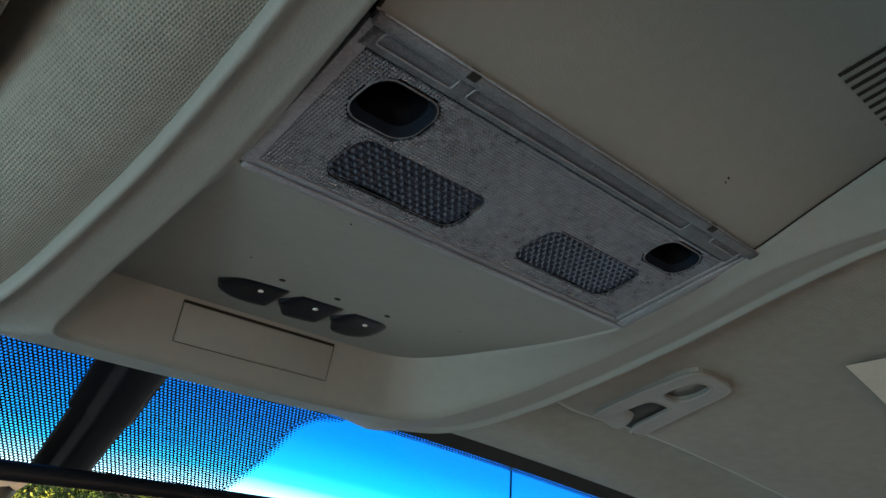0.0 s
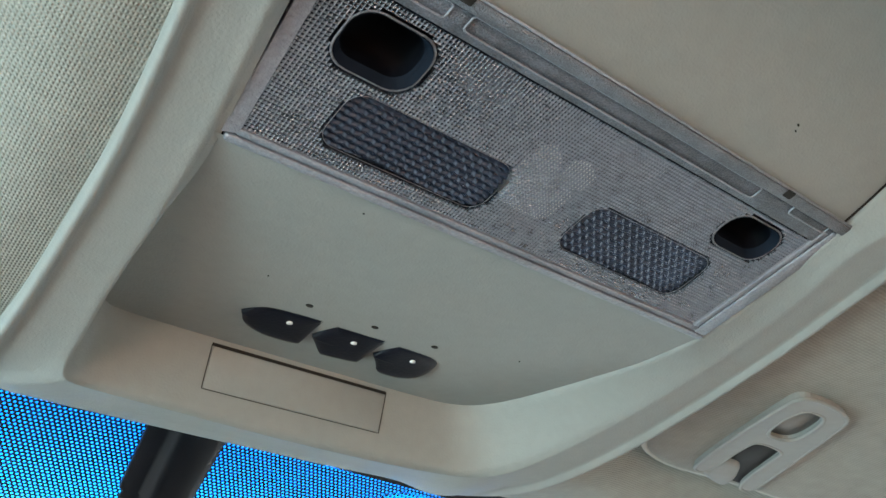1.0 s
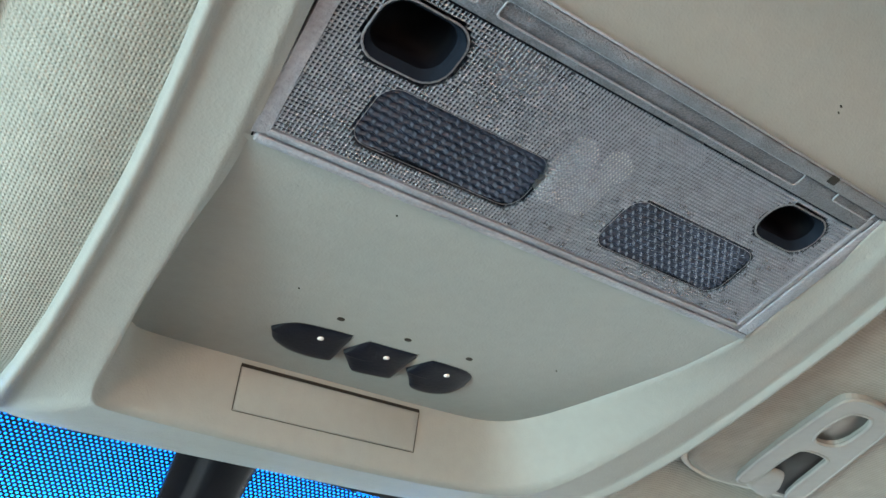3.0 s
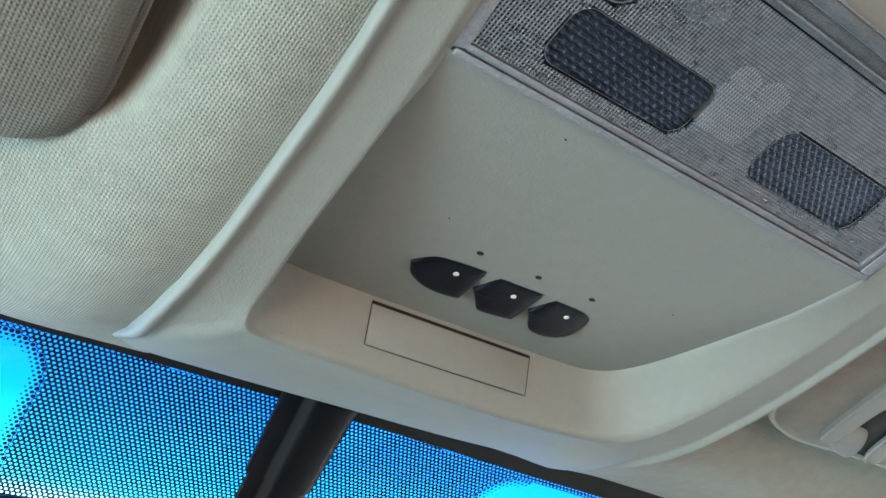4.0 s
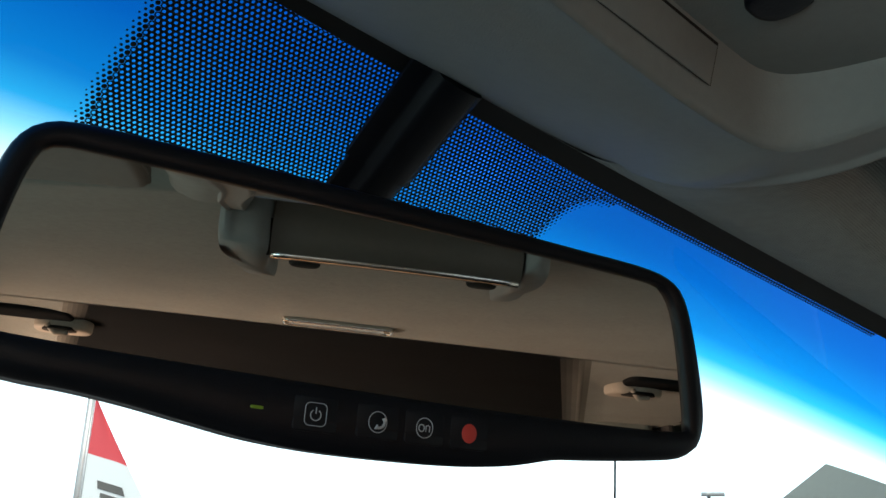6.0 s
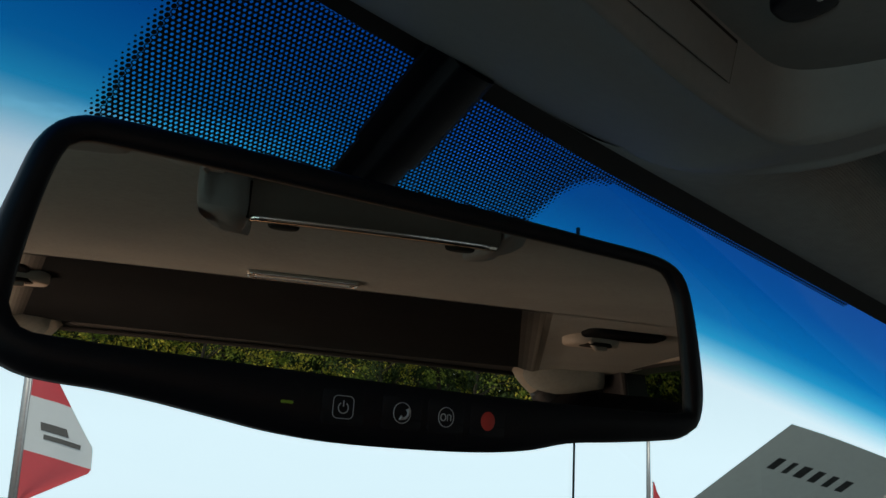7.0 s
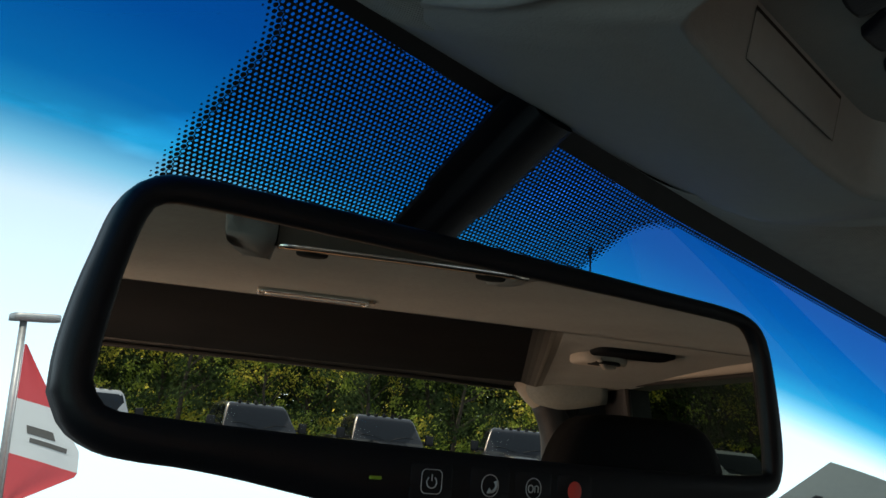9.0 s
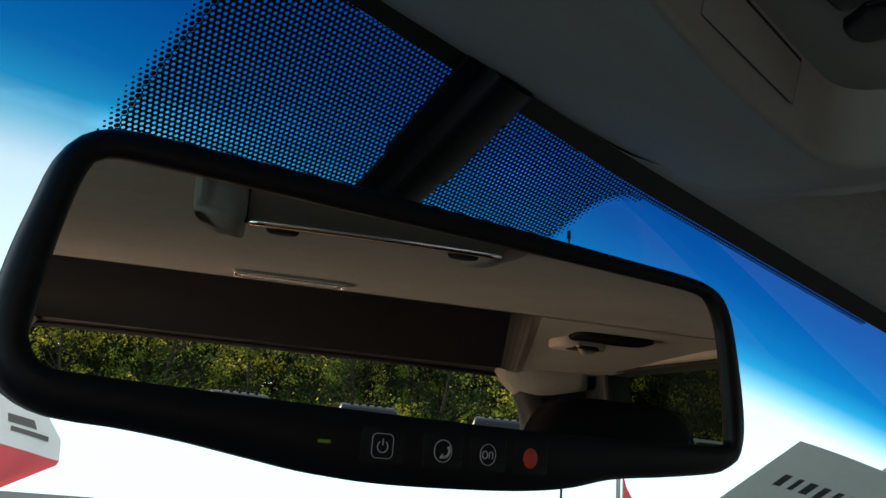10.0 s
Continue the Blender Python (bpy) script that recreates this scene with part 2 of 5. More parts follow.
def part(name, bm, mat, parent=None, label="", smooth=True):
    """A bmesh as one mesh under a thing or a part (world metres)."""
    bmesh.ops.recalc_face_normals(bm, faces=bm.faces)
    v = [tuple(a.co) for a in bm.verts]
    bm.verts.index_update()
    f = [[a.index for a in q.verts] for q in bm.faces]
    bm.free()
    return mesh(name, v, f, mat, parent, smooth, label, world=True)


def thing(name, at, label, category, group="", kind=""):
    ob = new(name)
    ob.empty_display_size = 0.02
    ob.matrix_basis = Matrix.Translation(at)
    return tagged(ob, label, category, group, kind)


def smooth_by_angle(ob, degrees=35):
    ob.data.set_sharp_from_angle(angle=radians(degrees))
    return ob


def catmull(pts, n):
    """A smooth open curve of n points through the given ones."""
    p = np.array(pts, float)
    p = np.vstack([2 * p[0] - p[1], p, 2 * p[-1] - p[-2]])
    out = []
    for u in np.linspace(0, len(pts) - 1 - 1e-9, n):
        i = int(u)
        f = u - i
        a, b, c, d = p[i:i + 4]
        out.append(0.5 * (2 * b + (c - a) * f + (2 * a - 5 * b + 4 * c - d) * f * f + (3 * b - a - 3 * c + d) * f ** 3))
    return np.array(out)


def grid_faces(rows, cols, closed=False):
    f = []
    for i in range(rows - 1):
        for j in range(cols if closed else cols - 1):
            k = (j + 1) % cols
            f.append((i * cols + j, i * cols + k, (i + 1) * cols + k, (i + 1) * cols + j))
    return f


def rounded(x0, y0, x1, y1, r, n=5):
    """Outline of a rounded rectangle, anticlockwise."""
    out = []
    for cx, cy, a in ((x1 - r, y0 + r, -90), (x1 - r, y1 - r, 0), (x0 + r, y1 - r, 90), (x0 + r, y0 + r, 180)):
        for k in range(n + 1):
            b = radians(a + 90 * k / n)
            out.append((cx + r * math.cos(b), cy + r * math.sin(b)))
    return out


def slab(outline, frame_at, z0, z1, bevel=0.0):
    """Verts and faces of a plate: outline (a, b), put into space by frame_at(a, b, c), from height z0 to z1, front edge bevelled."""
    o = np.array(outline, float)
    c = o.mean(0)
    n = len(o)
    rings = [(o, z0)]
    if bevel:
        ins = o + (c - o) / np.maximum(np.linalg.norm(c - o, axis=1), 1e-6)[:, None] * bevel
        s = 1 if z1 > z0 else -1
        rings += [(o, z1 - s * bevel), (o + (ins - o) * 0.35, z1 - s * bevel * 0.35), (ins, z1)]
    else:
        rings += [(o, z1)]
    verts = [frame_at(a, b, h) for ring, h in rings for a, b in ring]
    faces = grid_faces(len(rings), n, True)
    faces.append(tuple(range(n))[::-1])
    faces.append(tuple(range((len(rings) - 1) * n, len(rings) * n)))
    return verts, faces


def box_bm(size, at, bevel=0.0, seg=2, m=None):
    bm = bmesh.new()
    bmesh.ops.create_cube(bm, size=1.0, matrix=Matrix.Translation(at) @ (m or Matrix()) @ Matrix.Diagonal((*size, 1)))
    if bevel:
        bmesh.ops.bevel(bm, geom=bm.edges[:], offset=bevel, segments=seg, affect="EDGES", profile=0.6)
    return bm


def tube(path, radius, n=10):
    """Verts and faces of a round bar along points (same unit as the radius), with closed ends; radius may be a list."""
    p = [Vector(q) for q in path]
    rad = radius if isinstance(radius, (list, tuple)) else [radius] * len(p)
    verts, up = [], Vector((0.13, 0.31, 0.94)).normalized()
    for i, q in enumerate(p):
        d = (p[min(i + 1, len(p) - 1)] - p[max(i - 1, 0)]).normalized()
        a = d.cross(up).normalized()
        b = d.cross(a)
        for k in range(n):
            w = 2 * math.pi * k / n
            verts.append(q + (a * math.cos(w) + b * math.sin(w)) * rad[i])
    faces = grid_faces(len(p), n, True)
    faces += [tuple(range(n))[::-1], tuple(range((len(p) - 1) * n, len(p) * n))]
    return [tuple(v) for v in verts], faces


# ---- windshield and headliner shapes ----
SLOPE = 0.62


def header_y(x):
    return 130.5 - 0.35 * x * x / 1000


def header_z(x):
    return 7.0 - 0.24 * x * x / 1000


def shield(x, s, off=0.0):
    """A place on the windshield: s millimetres down the glass from the headliner's edge, off millimetres inside it."""
    d = s / math.hypot(1, SLOPE)
    k = 1 / math.hypot(1, SLOPE)
    return (x, header_y(x) + d - off * SLOPE * k, header_z(x) - SLOPE * d - off * k)


CHIN = np.array([(-6, 3), (0, 0), (8, -5), (20, -11), (45, -17), (80, -15), (115, -6), (150, 6), (190, 16), (250, 28), (400, 48), (700, 56), (1010, 52), (1300, 38), (1700, 20), (2100, 0)], float)


SIDE_CHIN = np.array([(-6, 3), (0, 0), (8, -3), (20, -5), (45, -4), (80, 2), (115, 10), (150, 17), (190, 22), (250, 31), (400, 48), (700, 56), (1010, 52), (1300, 38), (1700, 20), (2100, 0)], float)
# outer edge of the console's rim, left and right, by y
LEFT_Y, LEFT_X, LEFT_Z = (-235, -190, -147, -103, -62, -28, 2, 24, 48, 78, 110), (119, 117, 115, 108, 103, 101, 100, 100, 99, 95.5, 95), (37, 27, 18, 8.7, -0.5, -8.3, -15.2, -19, -18.5, -13, -2)
RIGHT_Y, RIGHT_X, RIGHT_Z = (-235, -195, -165, -140, -115, -82, -42, -5, 30, 62, 98), (110, 103, 97, 98, 103, 110, 115, 116.5, 114.5, 112, 108), (37, 29, 23, 17, 11.5, 4, -5.2, -13.6, -19.5, -18, -10)


def headliner_z(x, y):
    e = header_y(x) - y
    crown = 0.24 * x * x / 1000 * min(0.95, max(0.0, (e - 60) / 800))
    w = min(1.0, max(0.0, (abs(x) - 112) / 80))
    w = w * w * (3 - 2 * w)
    z = header_z(x) + crown + np.interp(e, CHIN[:, 0], CHIN[:, 1]) * (1 - w) + np.interp(e, SIDE_CHIN[:, 0], SIDE_CHIN[:, 1]) * w
    # beside the console the cloth meets the rim's outer edge and swells away from it
    if -240 < y < 105:
        d = (-x - np.interp(y, LEFT_Y, LEFT_X)) if x < 0 else (x - np.interp(y, RIGHT_Y, RIGHT_X))
        edge = np.interp(y, LEFT_Y, LEFT_Z) if x < 0 else np.interp(y, RIGHT_Y, RIGHT_Z)
        w = min(1.0, max(0.0, d / (66 if x < 0 else 16)))
        w = w * w * (3 - 2 * w)
        fade = min(1.0, (105 - y) / 30, (y + 240) / 60)
        swell = edge + 2.0 - (5.0 * math.sin(math.pi * min(1.0, max(0.0, d / 52))) if x < 0 else 0.0)
        z += (swell - z) * (1 - w) * fade
        # and drops into a deep gap beside the driver's visor
        if x < 0:
            g = min(1.0, max(0.0, (d - 30) / 9))
            z += 30 * g * g * (3 - 2 * g) * min(1.0, max(0.0, (-y - 8) / 40)) * min(1.0, (y + 240) / 40) * min(1.0, max(0.0, (620 + x) / 120))
    # the cloth is hollowed where the passenger's visor folds away
    if x > 98 and y < 62:
        z += 12 * min(1.0, (x - 98) / 14) * min(1.0, (62 - y) / 32) * min(1.0, max(0.0, (y + 330) / 120))
    return z


# stations round the console: inner edge on the panel, inner lower edge, outer lower edge
STATIONS = [
    ((-99, -235, 52), (-106, -235, 38), (-119, -235, 37)),
    ((-97, -190, 44), (-103, -190, 28), (-117, -190, 27)),
    ((-94, -150, 29), (-99, -150, 19), (-115, -147, 18)),
    ((-90, -110, 12.7), (-92.5, -110, 10.3), (-108, -103, 8.7)),
    ((-85, -75, 2.4), (-87, -75, 2.2), (-103, -62, -0.5)),
    ((-81, -45, 2.4), (-84, -45, -4.4), (-101, -28, -8.3)),
    ((-79, -15, 2.4), (-82, -15, -11.3), (-100, 2, -15.2)),
    ((-77, 8, 2.4), (-79.5, 8, -16.5), (-100, 24, -19)),
    ((-75, 20, 2.4), (-78, 23, -20), (-99, 48, -18.5)),
    ((-71, 27, 2.4), (-75, 30.5, -22), (-95.5, 78, -13)),
    ((-64, 30.5, 2.4), (-67, 34.5, -22.3), (-92, 124, 4.5)),
    ((-40, 31.5, 2.4), (-40, 36.5, -22.5), (-55, 129, 6.0)),
    ((0, 31.5, 2.4), (0, 38, -23), (0, 130, 6.8)),
    ((40, 31.5, 2.4), (40, 38, -23), (50, 129.3, 6.2)),
    ((60, 30.5, 2.4), (66, 36.5, -22.5), (88, 126, 5.0)),
    ((70, 26, 2.4), (78, 32.5, -22.2), (108, 98, -10)),
    ((75, 18, 2.4), (86, 24.5, -20.5), (112, 62, -18)),
    ((78, 5, 2.4), (91, 8, -16.8), (114.5, 30, -19.5)),
    ((80, -20, 2.4), (94.5, -20, -10.2), (116.5, -5, -13.6)),
    ((80.5, -50, 2.4), (94, -50, -3.3), (115, -42, -5.2)),
    ((77, -76, 2.4), (91, -77, 2.9), (110, -82, 4.0)),
    ((76, -105, 11.2), (86, -103, 8.8), (103, -115, 11.5)),
    ((73, -130, 18.8), (79, -128, 14.5), (98, -140, 17)),
    ((73, -160, 34), (84, -155, 22), (97, -165, 23)),
    ((76, -195, 46), (92, -190, 30), (103, -195, 29)),
    ((80, -235, 52), (98, -235, 38), (110, -235, 37)),
]


def console_rim(parent):
    n = 150
    it, il, ol = (catmull([s[k] for s in STATIONS], n) for k in range(3))
    band = np.array([0 if 9.3 < u < 15.5 else 1 for u in np.linspace(0, len(STATIONS) - 1, n)], float)
    band = np.convolve(np.pad(band, 4, mode="edge"), np.ones(9) / 9, "valid")
    rows = []
    for i in range(n):
        a, b, c, w = it[i], il[i], ol[i], band[i]
        up = np.array([0, 0, 1.0])
        run = c - b
        side = run / max(np.linalg.norm(run), 1e-6)
        sag = -7.0 * (1 - w)
        row = [a + up * 1.5, a, a * 0.82 + b * 0.18, a * 0.45 + b * 0.55, a * 0.14 + b * 0.86 - up * 0.2, b + side * 0.5 - up * 0.9 * (0.4 + 0.6 * w), b + side * 1.8 - up * 1.1 * w]
        for f in (0.15, 0.3, 0.5, 0.68):
            row.append(b + run * f + up * (sag * 4 * f * (1 - f) - 1.0 * w * (1 - f)))
        for f, h in ((0.78, -0.1), (0.82, -0.7), (0.87, -1.9), (0.93, -2.2), (0.975, -1.5), (1.0, 0.0)):
            row.append(b + run * f + up * (sag * 4 * f * (1 - f) + h * w))
        row.append(c + side * 0.6 * w + up * (1.5 + 3 * w))
        row.append(c + side * (1.5 * w) + up * (2.0 + 14 * w))
        rows.append(row)
    cols = len(rows[0])
    ob = mesh("rim", [tuple(p) for r in rows for p in r], grid_faces(n, cols), PLASTIC, parent)
    return it


def lens_at(x, v, h=0.0):
    """A place on the lamp lens: v millimetres back from its front edge, h below its face."""
    return (x - 0.0, -75.5 - 0.955 * v - 0.296 * h, 2.2 + 0.296 * v - 0.955 * h)


LENS_HOLES = {"h1": (-78.5, 28.5, -57.5, 44.0, 5.5), "h2": (40.5, 32.0, 62.5, 45.0, 5.5), "m1": (-67.5, 9.5, -21.5, 25.5, 4.5), "m2": (4.5, 10.0, 51.5, 27.0, 4.5)}


def in_rounded(x, y, box, grow=0.0):
    x0, y0, x1, y1, r = box
    x0, y0, x1, y1, r = x0 - grow, y0 - grow, x1 + grow, y1 + grow, r + grow
    dx, dy = max(x0 + r - x, x - x1 + r, 0), max(y0 + r - y, y - y1 + r, 0)
    return x0 < x < x1 and y0 < y < y1 and math.hypot(dx, dy) < r


def ring_tube(outline, at, radius, n=6):
    """A bead along a closed outline (a, b); at(a, b, h) puts it in space."""
    o = np.array(outline, float)
    m = len(o)
    verts = []
    for i in range(m):
        t = o[(i + 1) % m] - o[i - 1]
        t = t / np.linalg.norm(t)
        nrm = np.array([t[1], -t[0]])
        for k in range(n):
            w = 2 * math.pi * k / n
            q = o[i] + nrm * radius * math.cos(w)
            verts.append(at(q[0], q[1], radius * math.sin(w)))
    f = []
    for i in range(m):
        for k in range(n):
            f.append((i * n + k, i * n + (k + 1) % n, ((i + 1) % m) * n + (k + 1) % n, ((i + 1) % m) * n + k))
    return verts, f


def key(parent, x, left_round, right_round):
    """One navy key with a pointed left shoulder, a nearly flat face and a white dot."""
    if left_round:
        top = [(-14.6, 1.0), (-14.3, 0), (-12, -3.6), (-8.6, -6.4), (0, -8), (7.4, -8.6), (8.6, -8.1), (9.2, -4), (9.8, 2), (10.2, 7), (9.4, 8.6), (3, 9.4), (-3, 9), (-8, 7.4), (-11.7, 5.2), (-13.8, 2.2)]
    elif right_round:
        top = [(-12.4, 2.6), (-12.2, 1.6), (-9.6, -6.8), (-8.4, -8), (0, -8), (5.4, -7.2), (9.2, -4.4), (10.6, 0), (10.4, 5), (8.6, 8.6), (4, 11), (-2, 11.4), (-5.4, 10.4), (-7.4, 8), (-9.4, 5.6), (-11.8, 3.2)]
    else:
        top = [(-12.4, 2.6), (-12.2, 1.6), (-9.8, -6.8), (-8.6, -8.0), (0, -8.4), (7.6, -8.8), (8.8, -8.2), (9.2, -4), (9.4, 2), (9.5, 7.6), (8.6, 9.2), (2, 10.2), (-3.6, 10.6), (-5.6, 9.6), (-8.6, 6.4), (-11.6, 3.4)]
    o = catmull(top + [top[0]], 57)[:-1]
    c = np.array([-0.8, 2.0])
    rings = []
    for k, h in ((1.0, 2.7), (1.0, 2.0), (0.99, 1.45), (0.955, 1.0), (0.8, 0.65), (0.55, 0.5), (0.25, 0.5)):
        rings.append([(x + (c + (p - c) * k)[0], (c + (p - c) * k)[1] + 3.6, h - (0.14 * ((c + (p - c) * k)[1] - 2)) * (1 if h < 1.8 else 0.3)) for p in o])
    n = len(o)
    ob = mesh("key", [q for r in rings for q in r], grid_faces(len(rings), n, True) + [tuple(range(6 * n, 7 * n))], KEY_NAVY, parent)
    dot = [(x + 1.0 * math.cos(a), 0.7 + 0.9 * math.sin(a), 1.5) for a in np.linspace(0, 2 * math.pi, 14, endpoint=False)]
    low = [(a, b, 0.85) for a, b, _ in dot]
    mesh("dot", dot + low, grid_faces(2, 14, True) + [tuple(range(14, 28))], WHITE_DOT, ob, label="white printed dot")
    return ob


def build_console():
    con = thing("overhead_console", mm(0, -60, 10), "grey moulded overhead console with clear lamp lens and navy keys", "overhead console")
    it = console_rim(con)
    # flat key panel
    sel = [p for p in it if p[1] > -76.2]
    edge = [(p[0] * 1.012, p[1] * 1.01 + (0.5 if p[1] > 20 else 0), 2.3) for p in sel]
    edge[0] = (edge[0][0] - 1, -76.6, 2.3)
    edge[-1] = (edge[-1][0] + 1, -76.6, 2.3)
    n = len(edge)
    mid = (0.0, -25.0, 2.5)
    ring2 = [tuple(np.array(mid) + (np.array(p) - mid) * 0.9 + np.array([0, 0, 0.15])) for p in edge]
    v = edge + ring2 + [mid]
    f = [(i, (i + 1) % n, n + (i + 1) % n, n + i) for i in range(n)] + [(n + i, n + (i + 1) % n, 2 * n) for i in range(n)]
    mesh("key_panel", v, f, PLASTIC, con)
    for i, x in enumerate((-23.7, 0.0, 23.7)):
        key(con, x + 0.8, i == 0, i == 2)
        o = [(x - 0.2 + 1.2 * math.cos(a), -12.3 + 0.8 * math.sin(a)) for a in np.linspace(0, 2 * math.pi, 12, endpoint=False)]
        mesh("indicator_hole", [(a, b, 2.2) for a, b in o] + [(a, b, 2.6) for a, b in o], grid_faces(2, 12, True) + [tuple(range(12))], SEAM, con, label="small dark indicator hole")

    # specks of dirt
    for x, y, z, r in ((-43.5, -68.9, 2.25, 0.28), (-43.2, -21.9, 2.25, 0.22), (52.0, -22.0, 2.25, 0.25), (30.8, -142.5, 24.7, 0.3), (31.6, -141.2, 24.0, 0.2)):
        o = [(x + r * math.cos(a), y + r * 0.7 * math.sin(a)) for a in np.linspace(0, 2 * math.pi, 8, endpoint=False)]
        mesh("speck", [(a, b, z) for a, b in o] + [(a, b, z + 0.5) for a, b in o], grid_faces(2, 8, True) + [tuple(range(8))], SEAM, con, label="tiny dark speck of dirt")

    # blank plate on the front wall, outlined by a dark gap
    def wall(x, z, off):
        f = (2.4 - z) / 25.0
        y = 31.5 + 5.9 * f - (abs(x) / 40) ** 2 * 0.6 * f
        return (x, y - off, z)
    x0, x1, z0, z1 = -33.2, 36.0, -14.0, 0.2
    gap = []
    for (ax, az), (bx, bz), w in (((x0, z1), (x1, z1), 0.55), ((x0, z0), (x1, z0), 0.11), ((x0, z0), (x0, z1), 0.16), ((x1, z0), (x1, z1), 0.16)):
        for k in range(13):
            t = k / 12
            x, z = ax + (bx - ax) * t, az + (bz - az) * t
            dx, dz = (0, w) if az == bz else (w, 0)
            gap.append((wall(x - dx, z - dz, 0.28), wall(x + dx, z + dz, 0.28)))
    v = [p for g in gap for p in g]
    f = [(s * 26 + 2 * k, s * 26 + 2 * k + 1, s * 26 + 2 * k + 3, s * 26 + 2 * k + 2) for s in range(4) for k in range(12)]
    mesh("plate_gap", v, f, SEAM, con, smooth=False, label="thin dark gap round the blank plate")
    v, f = slab(rounded(x0 + 0.45, z0 + 0.3, x1 - 0.45, z1 - 0.6, 1.2), lambda a, b, h: wall(a, b, h), 0.0, 0.34, 0.12)
    mesh("blank_plate", v, f, PLASTIC, con)

    # lamp housing and lens
    v, f = [lens_at(-94, -0.5, -9), lens_at(80, -0.5, -9), lens_at(80, 57, -9), lens_at(-96, 57, -9)], [(0, 1, 2, 3)]
    v += [lens_at(-94, -0.5, -0.5), lens_at(80, -0.5, -0.5), lens_at(80, 57, -0.5), lens_at(-96, 57, -0.5)]
    f += [(0, 1, 5, 4), (1, 2, 6, 5), (2, 3, 7, 6), (3, 0, 4, 7)]
    mesh("lamp_housing", v, f, WELL_WALL, con, smooth=False)
    lv = [lens_at(-84 - 0.093 * (b - 4.6) + (153 + 0.093 * (b - 4.6)) * i / 154, b, -1.2) for b in np.linspace(4.6, 47.5, 44) for i in range(155)]
    lf = [q for q in grid_faces(44, 155) if not any(in_rounded(-84 + 0.994 * (q[0] % 155 + 0.5), 4.6 + 0.998 * (q[0] // 155 + 0.5), LENS_HOLES[h], 0.3) for h in ("h1", "h2"))]
    lens = mesh("lamp_lens", lv, lf, LENS_THIN, con, smooth=False)
    # fine clear lattice: rounded bars round square pits
    pv, pf, p = [], [], 1.0
    for j in range(int(42.4 / p)):
        for i in range(int(158 / p)):
            x, vv = -88.5 + p * (i + 0.5), 4.9 + p * (j + 0.5)
            if x < -82.6 - vv * 0.1 or x > 68.6 or any(in_rounded(x, vv, b, 0.55) for b in LENS_HOLES.values()):
                continue
            k = len(pv)
            for r, h in ((0.5, 0.36), (0.42, 0.28), (0.37, -0.35)):
                pv += [lens_at(x + r * p * c, vv + r * p * d, h) for c, d in ((1, 1), (-1, 1), (-1, -1), (1, -1))]
            pf += [(k + 4 * m + q, k + 4 * m + (q + 1) % 4, k + 4 * m + 4 + (q + 1) % 4, k + 4 * m + 4 + q) for m in range(2) for q in range(4)]
    ob = mesh("prism_sheet", pv, pf, LENS_PRISM, lens, smooth=True, label="fine clear prisms of the lens")
    ob["kind"] = "stuff"
    # edges of the lens: stepped bars
    bars = {"lens_edge": ((-84.6, 0.2, 77, 2.1, 0.7), (-83.0, 2.6, 76, 4.3, 0.4), (-90, 47.4, 75, 53.1, 0.35), (-91, 53.5, 75, 56.6, 1.2)),
            "lens_side": ((69.4, 2.2, 71.4, 52, 0.4), (72.0, 2.2, 76.6, 53, 0.7))}
    for nm, rows in bars.items():
        for x0, v0, x1, v1, h in rows:
            v, f = slab(rounded(x0, v0, x1, v1, 0.5, 2), lens_at, -1.2, h, 0.45)
            mesh(nm, v, f, LENS_FROST if v0 > 53 else LENS_SMOKED if v0 > 40 else LENS_FRAME, con)
    v, f = slab([(-82.4, 3.0), (-83.6, 15), (-86.4, 44), (-87.2, 52), (-91.5, 54), (-90.2, 44), (-88.6, 30), (-87.2, 15), (-85.8, 2.0)][::-1], lens_at, -1.5, 0.35)
    mesh("lens_side", v, f, LENS_FRAME, con, smooth=False)
    for x0, x1, y0, y1 in ((-86, -63, 49.4, 53.2), (-58, 38.5, 49.2, 53.3), (52.5, 69.0, 51.0, 55.4)):
        v, f = ring_tube(rounded(x0, y0, x1, y1, 0.9, 3), lambda a, b, h: lens_at(a, b, 0.55 + h), 0.26, 6)
        mesh("lens_rib", v, f, LENS_FRAME, con)
    v, f = tube([lens_at(-90, 57.0, 0.9), lens_at(0, 57.2, 0.9), lens_at(74, 57.0, 0.9)], 0.35, 6)
    mesh("lens_rib", v, f, LENS_FRAME, con)
    for x in (-62, 46):
        v, f = slab(rounded(x - 1.6, 54.6, x + 1.6, 57.0, 0.4, 2), lens_at, -1, 1.5, 0.3)
        mesh("lens_catch", v, f, SEAM, con, label="small dark catch of the lens")
    # map lamps
    for nm in ("m1", "m2"):
        b = LENS_HOLES[nm]
        v, f = ring_tube(rounded(*b), lens_at, 0.07)
        lamp = mesh("map_lamp", v, f, LENS_FROST, con, label="smoked map lamp window with diamond facets")
        nx, ny = int((b[2] - b[0]) / 0.3), int((b[3] - b[1]) / 0.2)
        pv = []
        for j in range(ny + 1):
            for i in range(nx + 1):
                x, vv = b[0] + (b[2] - b[0]) * i / nx, b[1] + (b[3] - b[1]) * j / ny
                pv.append(lens_at(x, vv, -0.75 + (0.40 if nm == "m1" else 0.30) * math.cos(2 * math.pi * (vv + 0.06 * x + (0.17 if nm == "m1" else 0.28) * math.sin(2 * math.pi * (x - 0.5 * vv) / 3.0)) / 1.85)))
